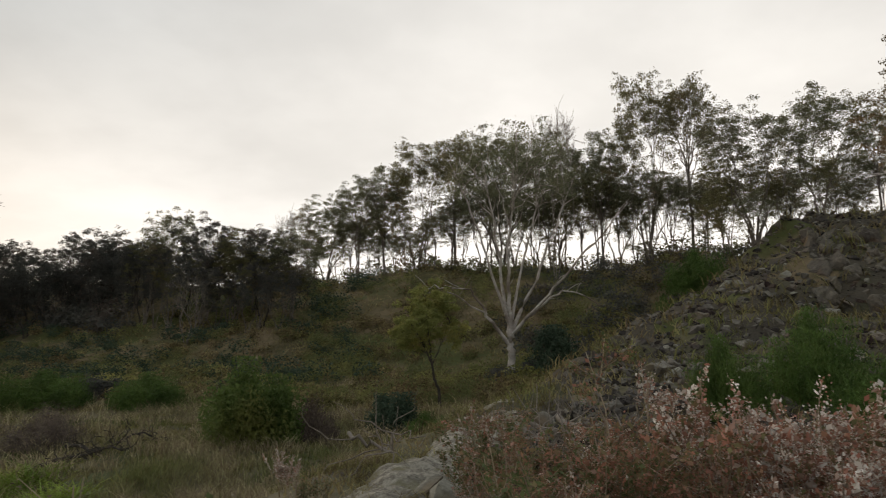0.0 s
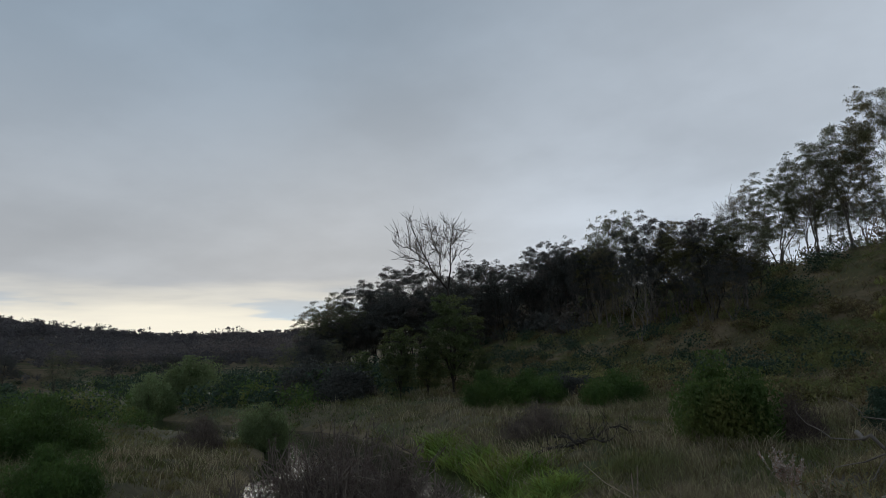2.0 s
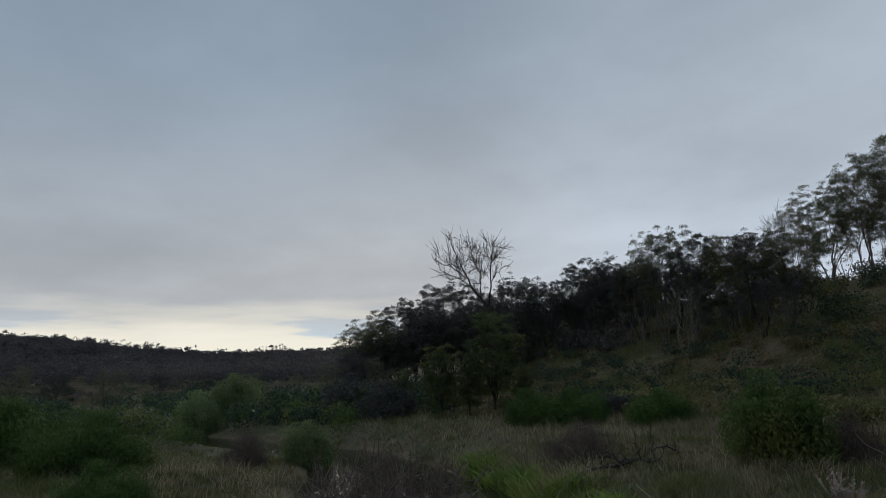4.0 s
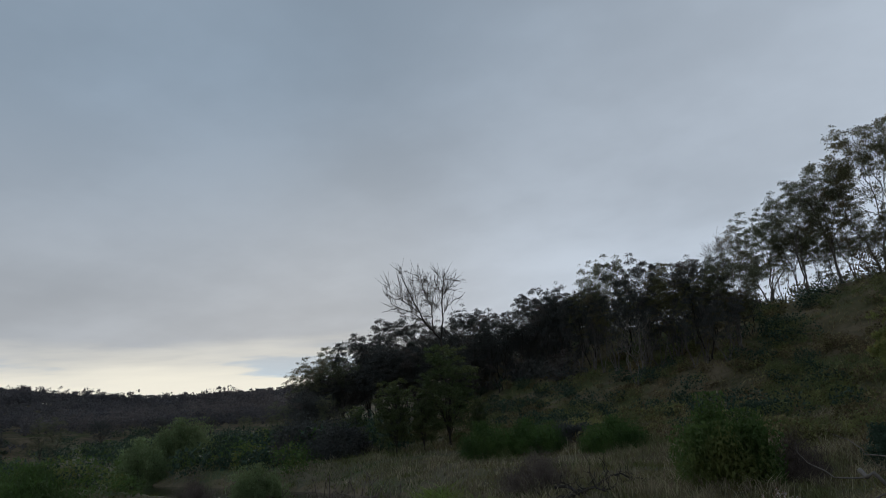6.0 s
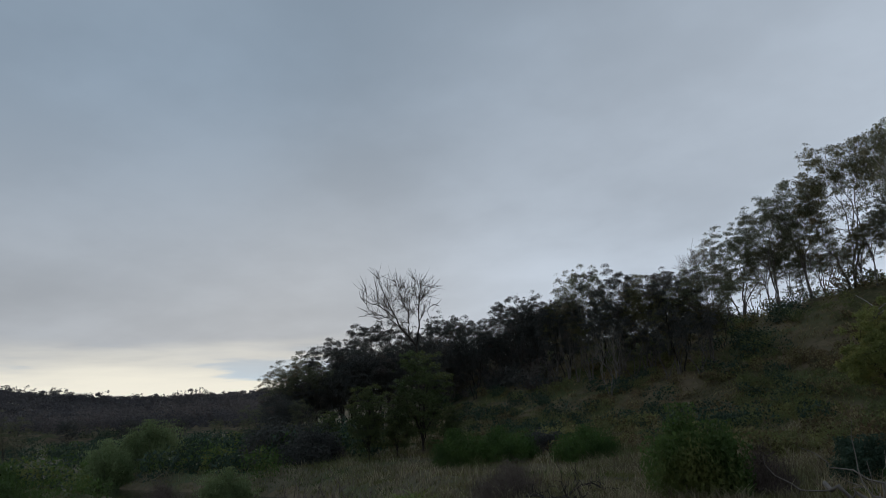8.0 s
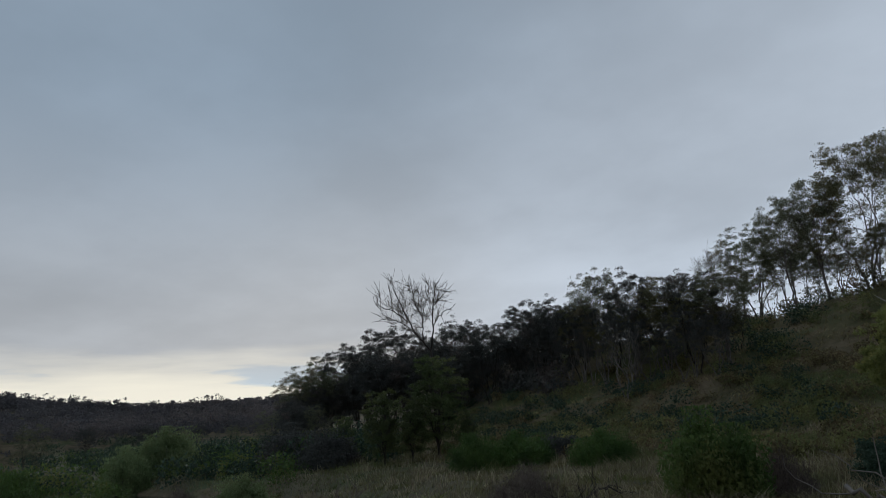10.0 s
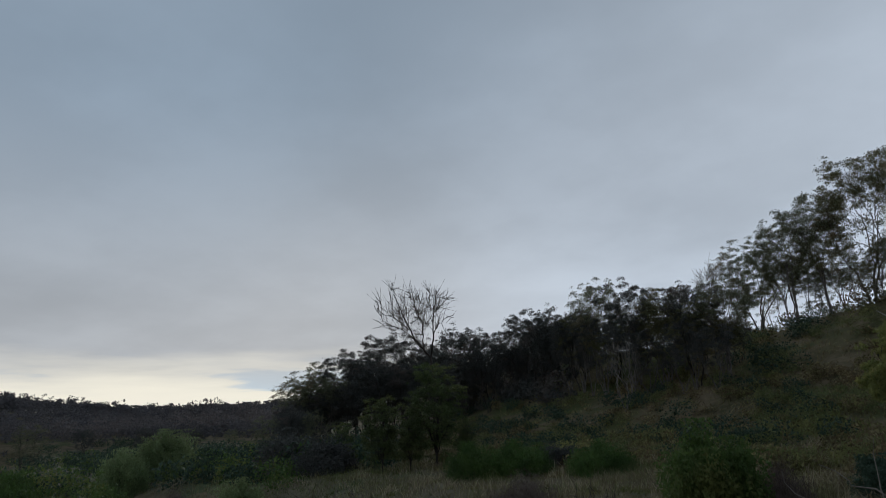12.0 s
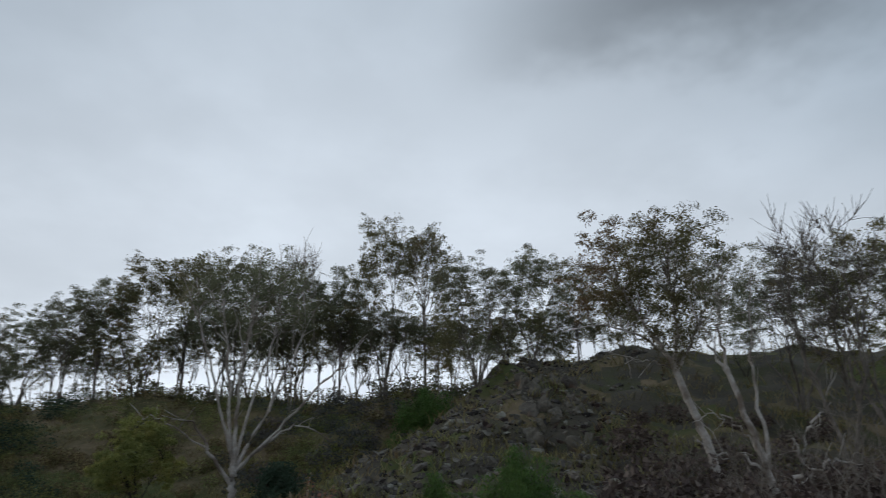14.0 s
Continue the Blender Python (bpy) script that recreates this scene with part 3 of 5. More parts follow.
# main limbs of the trees that have a shape of their own: girth at the foot and tip, way (x to the right)
WHITE_BONES = [
    (0.165, 0.125, [(0, 0, -0.3), (0.05, 0, 0.7), (-0.04, 0, 1.4), (0, 0, 2.1)]),
    (0.090, 0.025, [(0, 0, 1.9), (-0.35, 0.2, 3.6), (-0.6, 0.3, 6.0), (-1.15, 0.3, 9.0)]),
    (0.100, 0.025, [(0, 0, 1.9), (-0.08, 0, 3.4), (-0.1, -0.1, 4.9), (0.35, -0.2, 8.6)]),
    (0.085, 0.02, [(0.02, 0, 1.8), (0.8, 0.3, 3.5), (1.6, 0.5, 5.4), (2.2, 0.6, 7.0), (2.8, 0.5, 8.5)]),
    (0.078, 0.02, [(0.05, 0, 1.75), (1.2, -0.4, 2.9), (2.3, -0.7, 4.2), (3.5, -0.9, 5.5), (4.5, -1.0, 6.7)]),
    (0.090, 0.02, [(-0.05, 0, 1.3), (-0.75, -0.3, 2.2), (-1.35, -0.4, 3.0), (-1.5, -0.5, 3.5), (-2.3, -0.5, 3.5)]),
    (0.070, 0.02, [(-0.03, 0, 2.0), (-0.7, -0.5, 4.0), (-1.5, -0.8, 6.4), (-2.2, -0.9, 8.2)]),
    (0.070, 0.02, [(0.05, 0, 1.8), (0.9, 0.5, 2.6), (1.9, 0.7, 3.4), (2.6, 0.7, 3.5), (3.6, 0.7, 2.9)]),
    (0.070, 0.02, [(0.0, 0.05, 2.1), (0.4, 0.5, 4.2), (1.0, 0.9, 6.4), (1.3, 1.0, 8.8)]),
    (0.040, 0.012, [(-0.9, -0.3, 2.5), (-1.9, -0.4, 3.0), (-2.9, -0.5, 3.7), (-3.4, -0.5, 3.4)]),
]
RUST_BONES = [
    (0.17, 0.12, [(0, 0, -0.3), (-0.30, 0, 1.5), (-0.75, 0, 3.0), (-1.15, 0, 4.4)]),
    (0.10, 0.03, [(-1.15, 0, 4.4), (-1.9, 0.1, 5.7), (-2.5, 0.2, 6.9), (-3.3, 0.3, 8.4)]),
    (0.09, 0.03, [(-1.1, 0, 4.3), (-0.8, -0.2, 5.6), (-0.9, -0.3, 7.0), (-0.8, -0.3, 9.0)]),
    (0.07, 0.02, [(-1.0, 0, 4.1), (-0.2, 0.2, 5.4), (0.4, 0.4, 6.6), (0.9, 0.4, 8.2)]),
    (0.06, 0.02, [(-1.3, 0, 4.7), (-2.2, -0.4, 5.5), (-3.4, -0.7, 5.9), (-5.0, -0.9, 5.7)]),
    (0.04, 0.012, [(-1.0, 0, 4.0), (-1.8, 0, 4.5), (-2.6, -0.2, 4.6), (-3.4, -0.3, 4.9)]),
]
BIRCH_BONES = [
    (0.23, 0.13, [(0, 0, -0.3), (-0.35, 0, 1.2), (-0.95, 0, 3.0), (-1.7, 0, 5.2)]),
    (0.11, 0.03, [(-1.7, 0, 5.2), (-2.0, 0.1, 6.4), (-1.6, 0.2, 8.0), (-1.2, 0.2, 9.6)]),
    (0.09, 0.02, [(-1.6, 0, 4.9), (-2.3, -0.2, 6.2), (-2.9, -0.3, 7.2), (-3.2, -0.3, 8.2)]),
    (0.12, 0.03, [(-0.55, 0, 1.8), (-0.3, 0.3, 3.6), (-0.6, 0.4, 5.4), (-0.3, 0.4, 7.2), (0.2, 0.4, 9.0)]),
    (0.13, 0.05, [(0.1, 0, 0.3), (0.65, -0.3, 1.3), (1.1, -0.4, 2.4), (0.8, -0.5, 3.0)]),
    (0.09, 0.02, [(0.6, -0.3, 1.2), (1.5, -0.6, 1.9), (2.4, -0.7, 2.3), (3.6, -0.7, 2.1)]),
    (0.07, 0.02, [(1.0, -0.4, 2.1), (1.6, -0.2, 3.3), (2.6, 0, 4.0), (3.2, 0.1, 5.2)]),
    (0.07, 0.02, [(-0.6, 0, 1.9), (-1.7, -0.5, 2.6), (-2.6, -0.7, 2.5), (-3.8, -0.8, 3.0)]),
    (0.05, 0.015, [(-0.8, 0, 2.6), (-1.9, -0.3, 3.7), (-2.8, -0.5, 4.0), (-3.9, -0.5, 3.6)]),
]
SAPLING_BONES = [
    (0.16, 0.11, [(0.9, 0, -0.3), (0.75, 0, 1.2), (0.2, 0, 2.6), (0.0, 0, 3.8)]),
    (0.09, 0.03, [(0, 0, 3.6), (-0.8, 0.2, 5.2), (-1.8, 0.3, 6.6), (-2.4, 0.3, 8.0)]),
    (0.09, 0.03, [(0, 0, 3.7), (-0.2, -0.2, 5.4), (-0.5, -0.3, 7.2), (-0.8, -0.3, 9.4)]),
    (0.07, 0.03, [(0.05, 0, 3.5), (0.8, 0.3, 5.0), (1.4, 0.4, 6.2), (1.8, 0.4, 7.4)]),
]
VALLEY_DEAD_BONES = [
    (0.12, 0.08, [(0.4, 0, -0.3), (0.35, 0, 2.0), (0.2, 0, 3.8), (0, 0, 5.4)]),
    (0.075, 0.02, [(0, 0, 5.3), (-1.0, 0.1, 6.4), (-1.8, 0.2, 7.8), (-2.6, 0.3, 9.7)]),
    (0.07, 0.02, [(0.05, 0, 5.3), (0.3, -0.1, 6.8), (0.35, -0.2, 8.2), (0.7, -0.2, 9.7)]),
    (0.04, 0.012, [(-0.9, 0.1, 6.3), (-1.9, -0.2, 7.2), (-3.0, -0.4, 7.5), (-4.2, -0.5, 7.3)]),
    (0.04, 0.012, [(-1.5, 0.1, 7.2), (-2.6, 0.4, 8.1), (-3.4, 0.5, 8.4), (-4.0, 0.5, 8.6)]),
    (0.045, 0.012, [(-0.5, 0, 5.9), (-0.5, 0.3, 7.4), (-1.0, 0.5, 8.6), (-1.2, 0.5, 9.8)]),
    (0.035, 0.012, [(0.3, -0.1, 6.9), (0.9, 0.2, 7.6), (1.4, 0.3, 8.0), (1.9, 0.3, 7.9)]),
]
KINDS = {
    "gum_a": (Plan(), 11, BARK_GREY, LEAF_GUM, "crown"),
    "gum_b": (Plan(stems=2, lean=0.13, fork=3.2, crown=(6.6, 2.6, 3.1, 0)), 12, BARK_GREY, LEAF_GUM, "crown"),
    "gum_c": (Plan(stems=4, lean=0.20, fork=3.2, crown=(6.5, 3.0, 3.1, 0), limbs=12, puffs=88), 13, BARK_GREY, LEAF_GUM, "crown"),
    "gum_d": (Plan(fork=3.8, crown=(7.0, 2.1, 2.8, 0), puffs=56), 14, BARK_GREY, LEAF_RUST, "crown"),
    "gum_e": (Plan(stems=3, lean=0.14, fork=3.5, crown=(6.8, 2.4, 2.9, 0), puffs=60), 15, BARK_GREY, LEAF_RUST, "crown"),
    "low_a": (Plan(stems=2, lean=0.16, fork=1.8, crown=(5.6, 2.7, 4.0, 0), puffs=70, under=0.6), 16, BARK_DARK, LEAF_GUM, "crown"),
    "low_b": (Plan(fork=2.0, crown=(5.4, 2.5, 4.0, 0), puffs=64, limbs=10, under=0.6), 17, BARK_GREY, LEAF_RUST, "crown"),
    "dark_a": (Plan(fork=2.4, crown=(6.1, 2.7, 3.7, 0), puffs=80, leaves=270, leaf=0.14, puff=(0.60, 0.46), under=0.3), 21, BARK_DARK, LEAF_DARK, "crown"),
    "dark_b": (Plan(stems=2, lean=0.16, fork=2.6, crown=(6.3, 2.5, 3.5, 0), puffs=70, leaves=270, leaf=0.14, puff=(0.60, 0.46), under=0.25), 22, BARK_DARK, LEAF_DARK, "crown"),
    "dark_c": (Plan(stems=3, lean=0.2, fork=3.0, crown=(6.4, 2.6, 3.3, 0), puffs=60, leaves=300, leaf=0.13), 23, BARK_GREY, LEAF_DARK, "crown"),
    "dead_a": (Plan(crown=(8.2, 2.4, 1.8, -1.2), puffs=64, leaves=0, twigs=16, puff=(0.85, 0.6), shell=0.35, crook=0.12, under=0.5, bones=VALLEY_DEAD_BONES), 31, BARK_DARK, BARK_GREY, "twig_spray"),
    "dead_b": (Plan(stems=3, lean=0.16, fork=3.2, crown=(7.4, 2.0, 2.4, 0), puffs=46, limbs=7, leaves=0, twigs=10, girth=0.06, crook=0.05, puff=(0.75, 0.6), reach=0.6), 32, DEADWOOD, DEADWOOD, "twig_spray"),
    "dead_c": (Plan(stems=2, lean=0.12, fork=3.6, crown=(7.2, 2.2, 2.7, 0), puffs=60, limbs=8, leaves=0, twigs=14, girth=0.10, crook=0.08, puff=(0.8, 0.6), reach=0.6), 34, BARK_GREY, BARK_GREY, "twig_spray"),
    "bare": (Plan(stems=3, lean=0.2, fork=2.4, crown=(6.2, 3.0, 3.6, 0), puffs=34, limbs=8, leaves=0, twigs=7, girth=0.12, puff=(0.9, 0.8), crook=0.25, under=0.4), 33, DEADWOOD, DEADWOOD, "twig_spray"),
    "white": (Plan(crown=(8.2, 2.8, 1.9, 0.2), puffs=66, leaves=180, leaf=0.10, crook=0.14, shell=0.5, under=0.2, bones=WHITE_BONES), 41, BARK_PALE, LEAF_GUM, "crown"),
    "birch": (Plan(crown=(8.0, 2.0, 2.0, -1.2), puffs=34, leaves=150, leaf=0.10, crook=0.30, shell=0.4, puff=(0.5, 0.34), bones=BIRCH_BONES), 42, BARK_PALE, LEAF_GUM, "crown"),
    "rust": (Plan(crown=(7.4, 3.1, 2.7, -1.5), puffs=120, leaves=280, leaf=0.11, shell=0.4, under=0.7, puff=(0.58, 0.45), bones=RUST_BONES), 43, BARK_PALE, LEAF_RUST, "crown"),
    "young": (Plan(fork=1.2, crown=(5.2, 2.3, 4.6, 0), puffs=90, limbs=8, girth=0.12, leaves=260, leaf=0.17, slim=0.32, puff=(0.70, 0.6), droop=0.4, under=0.8), 51, BARK_DARK, LEAF_YOUNG, "crown"),
    "sapling": (Plan(crown=(7.2, 3.0, 2.6, -0.6), puffs=70, leaves=300, leaf=0.20, slim=0.36, puff=(0.75, 0.5), droop=0.5, under=0.6, crook=0.12, bones=SAPLING_BONES), 52, BARK_DARK, LEAF_SAPLING, "crown"),
}

# the crest of the hill: the skyline trees
CREST_TOPS = [(9.8, 13.0, 5.5), (7.2, 14.4, 5), (5.0, 15.8, 6), (2.2, 17.4, 6), (-1.0, 18.7, 5), (-5.0, 19.1, 6.5), (-9.2, 18.2, 5), (-13.4, 18.4, 5), (-17.0, 22.2, 5),
              (-20.5, 22.0, 5), (-25.0, 19.3, 5), (-29.6, 19.6, 6), (-33.4, 17.6, 4), (-37.0, 16.0, 5)]


def crest(az):
    """Distance of the crest along an azimuth."""
    a = radians(az)
    d = np.arange(24, 90, 0.5)
    return float(d[np.argmax((land(-d * math.sin(a), d * math.cos(a)) - EYE) / d)])


rng = np.random.default_rng(5)
for k, (az, el, wide) in enumerate(CREST_TOPS):
    kind = ("gum_c", "gum_b", "gum_a", "gum_e", "gum_d")[k % 5]
    plant_tree(kind, az, crest(az) + 1.0, el, wide * 1.12, 67 * k, "tall grey-stemmed gum with a thin olive crown on the crest", "skyline trees")
for k in range(44):
    az = 10.5 - 1.12 * k + rng.uniform(-0.5, 0.5)
    el = np.interp(az, [-40, -28, -18, -5, 4, 10], [14, 15.5, 16, 15, 12.5, 10.5]) * rng.uniform(0.82, 1.02)
    kind = ("gum_a", "gum_e", "gum_b", "gum_d", "low_a", "gum_c", "gum_e", "gum_b", "low_b", "gum_d")[k % 10]
    plant_tree(kind, az, crest(az) + rng.uniform(-1.5, 6), el, rng.uniform(3.6, 5.4), 40 * k, "slender grey gum with a sparse crown on the ridge", "skyline trees")

# the dark wood on the lower slope: the trees of its skyline, then fillers before and behind them
WOOD_TOPS = [(46.2, 4.8, 5.6), (45.2, 5.4, 5.6), (43.4, 6.4, 6), (41.4, 6.6, 6), (39.4, 7.7, 6), (36.8, 7.2, 6), (33.8, 8.2, 6), (31.2, 7.6, 5), (28.3, 9.1, 5), (26.0, 9.3, 4.6), (23.8, 8.7, 4.6), (21.8, 11.1, 4.6),
             (19.4, 10.8, 5.2), (16.9, 10.1, 4.8), (14.8, 10.2, 4.8), (12.4, 10.2, 4.2)]


def foot_at(az, el):
    """Distance at which the slope along an azimuth comes up to an elevation."""
    a, d = radians(az), np.arange(44, 84, 0.5)
    up = np.degrees(np.arctan((land(-d * math.sin(a), d * math.cos(a)) - EYE) / d))
    return float(d[np.argmax(up > el)]) if (up > el).any() else 76.0


rng = np.random.default_rng(7)
WOOD_LABEL = "dark-trunked tree with a dull olive crown on the lower slope"
for k, (az, el, wide) in enumerate(WOOD_TOPS):
    kind = ("gum_c" if az > 45 else ("dark_a", "dark_b", "dark_c")[k % 3]) if az > 25 else ("dark_c", "gum_e", "dark_b", "gum_b")[k % 4]
    foot = np.interp(az, [10, 13, 17, 21, 24, 27.5, 30.5, 34, 38, 42, 46], [2.4, 2.2, 2.2, 2.0, 2.4, 2.8, 2.2, 1.0, 0.2, -1.0, -1.6])
    plant_tree(kind, az, foot_at(az, foot), el, wide * 1.1, 53 * k, WOOD_LABEL, "trees of the dark wood")
for k in range(64):
    az = 47.5 - 0.565 * k + rng.uniform(-0.5, 0.5)
    row = k % 4
    foot = np.interp(az, [10, 13, 17, 21, 24, 27.5, 30.5, 34, 38, 42, 46], [1.6, 1.4, 1.4, 1.1, 1.5, 2.0, 1.25, 0.2, -0.6, -1.4, -1.9]) + (0, 1.2, 0.5, 2.0)[row]
    el = np.interp(az, [11, 16, 21, 26, 31, 36, 41, 45, 47.5], [8.6, 9.0, 9.2, 8.4, 7.0, 6.6, 5.6, 4.0, 2.2]) * rng.uniform(0.76, 1.0)
    kind = ("dark_b", "dark_a", "dark_c", "dark_a")[row] if az > 25 else ("dark_c", "gum_d", "gum_e", "dark_b")[row]
    plant_tree(kind, az, foot_at(az, foot) + rng.uniform(0, 2), el, rng.uniform(3.6, 5.4) * (1.15 if az > 25 else 0.85), 71 * k, WOOD_LABEL, "trees of the dark wood")
for k, (az, d, el, wide) in enumerate([(49.2, 66, 1.6, 6), (47.2, 62, 2.4, 6), (45.2, 60, 1.8, 5), (62.0, 112, 1.2, 9), (65.5, 104, 1.5, 8), (69.0, 98, 1.4, 9), (71.5, 110, 1.8, 9), (54.5, 118, 0.9, 9), (51.8, 108, 0.7, 8), (58.0, 126, 1.1, 8)]):
    plant_tree(("low_a", "dark_a")[k % 2], az, d, el, wide, 45 * k, "dark rounded tree on the valley floor", "trees of the valley")

plant_tree("dead_a", 36.0, 68, 11.6, 7.2, 0, "bare dead tree with pale spreading twigs above the wood", name="dead_tree")
plant_tree("dead_b", 12.4, 58, 11.9, 5.5, 0, "leafless grey tree with thin upright twigs", name="dead_tree")
plant_tree("bare", 20.5, 52, 6.6, 3.6, 90, "leafless pale multi-stemmed tree on the grass slope", name="dead_tree")
plant_tree("dead_b", -9.6, 52, 20.3, 5, 40, "leafless grey tree with a wispy top behind the white gum", name="dead_tree")
plant_tree("white", -5.7, 34, 18.6, None, 0, "large white-barked gum, many bare spreading limbs, sparse crown", name="white_gum")
plant_tree("rust", -43.4, 21, 21.0, None, 0, "leaning pale gum with a broad rusty olive crown", name="rusty_gum")
plant_tree("birch", -47.5, 17, 18.4, 1.95, 0, "near white-barked gum with twisted bare lower limbs", name="white_gum")
plant_tree("dead_c", -52.0, 24, 20.6, 4.4, 130, "half-dead pale tree with bare upright twigs", name="dead_tree")
for k, (az, d, el, wide) in enumerate([(-40.5, 17, 4.5, 3.4), (-45.6, 14.5, 5.0, 3.2), (-50.5, 15, 6.0, 3.6), (-54.0, 17, 7.0, 3.4)]):
    plant_tree("bare", az, d, el, wide, 77 * k, "low tangle of bare pale branches on the slope", "bare saplings", name="bare_sapling")
plant_tree("gum_c", -49.5, 30, 17.0, 6, 80, "gum tree with a dark olive crown beside the dead tree")
plant_tree("gum_e", -55.0, 27, 18.0, 6, 30, "gum tree with a dark olive crown beside the dead tree")
for k, (az, d, el) in enumerate([(-46.0, 36, 13.5), (-52.5, 33, 15.5), (-57.5, 34, 15.0), (-41.5, 44, 12.5)]):
    plant_tree(("low_a", "low_b")[k % 2], az, d, el, 6.5, 90 * k, "bushy gum with a dull olive crown behind the spur", "trees behind the spur")
plant_tree("sapling", 0.9, 27, 5.9, 2.75, 0, "small green tree with a thin dark leaning trunk on the slope", name="young_tree")
for az, d, el, wide, turn, look_of in [
        (40.3, 45, 2.4, 3.0, 0, "young olive-green tree at the foot of the wood"), (35.9, 47, 4.8, 3.6, 120, "tall olive-green young tree at the foot of the wood"),
        (38.0, 46, 1.8, 3.2, 220, "bushy young tree at the foot of the wood"), (33.4, 46, 0.6, 3.4, 20, "bushy young tree at the foot of the wood"),
        (43.4, 50, 0.6, 3.8, 300, "bushy young tree at the foot of the wood"), (46.4, 54, -0.2, 4.4, 60, "bushy young tree at the foot of the wood")]:
    plant_tree("young", az, d, el, wide, turn, look_of, "young trees", name="young_tree")

# ---- bushes ----


def bush_meshes(name, seed, radius, high, leaves, leaf, slim=0.3, upright=0.0, stems=14, hollow=0.35):
    """A dome of leaves in uneven clumps over thin stems."""
    rng = np.random.default_rng(seed)
    clumps = 34
    d = rng.normal(size=(clumps, 3))
    d[:, 2] = np.abs(d[:, 2])
    d /= np.linalg.norm(d, axis=1)[:, None]
    centres = d * rng.uniform(hollow, 0.86, (clumps, 1)) * [radius, radius, high]
    which = rng.integers(0, clumps, leaves)
    size = rng.uniform(0.16, 0.34, clumps) * radius
    at = centres[which] + np.clip(rng.normal(0, 0.62, (leaves, 3)), -1.0, 1.0) * size[which][:, None]
    at[:, 2] = np.abs(at[:, 2]) + 0.02
    way = rng.normal(0, 0.7, at.shape) + unit(np.array([0, 0, 1.0])) * upright + at * 0.25 / radius
    length = leaf * rng.uniform(0.6, 1.4, leaves)
    crown = mesh_of(name + "_leaves", *needles(at, way, length, length * slim, rng))
    limbs = []
    for c in centres[:stems]:
        t = np.linspace(0, 1, 5)[:, None]
        foot = np.array([c[0] * 0.12, c[1] * 0.12, -0.15])
        limbs.append((foot + (c - foot) * t + np.array([0, 0, 0.15 * high]) * np.sin(t * math.pi), np.linspace(0.03, 0.008, 5) * radius, 4))
    return crown, mesh_of(name + "_stems", *tubes(limbs), True)


BUSHES = {}


def plant_bush(kind, az, d, wide, high, label, turn=0.0, name="bush", group="", at=None):
    x, y, z = spot(az, d) if at is None else (at[0], at[1], float(land(*at)))
    args, leaf_mat, stem_mat = BUSH_KINDS[kind]
    if kind not in BUSHES:
        crown, stems = bush_meshes(kind, *args)
        root = new(name)
        tagged(part("foliage", crown, leaf_mat, root), kind="stuff")
        tagged(part("branching", stems, stem_mat, root), kind="stuff")
        BUSHES[kind] = root
        made = root
    else:
        made = copy_thing(BUSHES[kind], Matrix())
        made.name = name
    made.matrix_basis = Matrix.Translation((x, y, z - 0.05)) @ pose(0, 0, 0, 0, 0, turn) @ Matrix.Diagonal((wide * 0.5, wide * 0.5, high, 1))
    return tagged(made, label, "shrub", group)


def make_bramble(x, y, wide, high):
    """A leafless thicket: many thin upright forked stems with small pale buds."""
    rng = np.random.default_rng(120)
    rods, at = [], []
    for _ in range(2000):
        a, r = rng.uniform(0, 6.28), 0.5 * wide * rng.uniform(0, 1) ** 0.5
        foot = np.array([math.cos(a) * r * 0.6, math.sin(a) * r * 0.6, -0.1])
        tip = np.array([math.cos(a) * r * 1.15, math.sin(a) * r * 1.15, high * (1 - 0.40 * (2 * r / wide) ** 2) * rng.uniform(0.5, 1.0)]) + np.clip(rng.normal(0, 0.1, 3), -0.2, 0.2)
        rods.append((bow(foot, tip, (tip - foot) * [0.2, 0.2, 0.5] + rng.normal(0, 0.12, 3), 6, 0.05, rng), np.linspace(0.011, 0.004, 6), 3))
        for _ in range(16):
            k = rng.uniform(0.3, 1)
            p = foot + (tip - foot) * k
            e = p + unit(rng.normal(0, 1, 3) + [0, 0, 1.0]) * rng.uniform(0.10, 0.34)
            rods.append((np.array([p, e]), np.array([0.006, 0.0035]), 3))
            at += [p + (e - p) * u for u in (0.45, 0.75, 1.0)]
    at = np.array(at) + rng.normal(0, 0.012, (len(at), 3))
    root = new("bramble_thicket")
    tagged(part("branching", mesh_of("bramble", *tubes(rods), True), TWIG, root), kind="stuff")
    l = rng.uniform(0.010, 0.024, len(at))
    tagged(part("budding", mesh_of("buds", *blades(at, rng.normal(0, 1, at.shape), l, l * 0.4, rng)), BUD, root, "small dry brown and pale buds"), kind="stuff")
    root.matrix_basis = Matrix.Translation((x, y, float(land(x, y))))
    return tagged(root, "dark leafless twiggy thicket at the water's edge", "shrub")


BUSH_KINDS = {
    "round": ((61, 1.0, 1.0, 26000, 0.062, 0.36, 0.0, 14, 0.5), LEAF_GREEN, TWIG),
    "broom": ((62, 1.0, 1.0, 28000, 0.070, 0.13, 0.8), LEAF_BROOM, TWIG),
    "willow": ((63, 1.0, 1.0, 24000, 0.060, 0.24, 0.3, 14, 0.55), LEAF_WILLOW, TWIG),
    "glaucous": ((64, 1.0, 1.0, 14000, 0.060, 0.34), LEAF_GLAUCOUS, TWIG),
    "brown": ((65, 1.0, 1.0, 12000, 0.110, 0.05, 0.9), TWIG, TWIG),
    "olive": ((66, 1.0, 1.0, 18000, 0.060, 0.30), LEAF_DARK, TWIG),
}
plant_bush("round", 15.4, 21.5, 2.9, 2.2, "round dense dark green bush on the river flat")
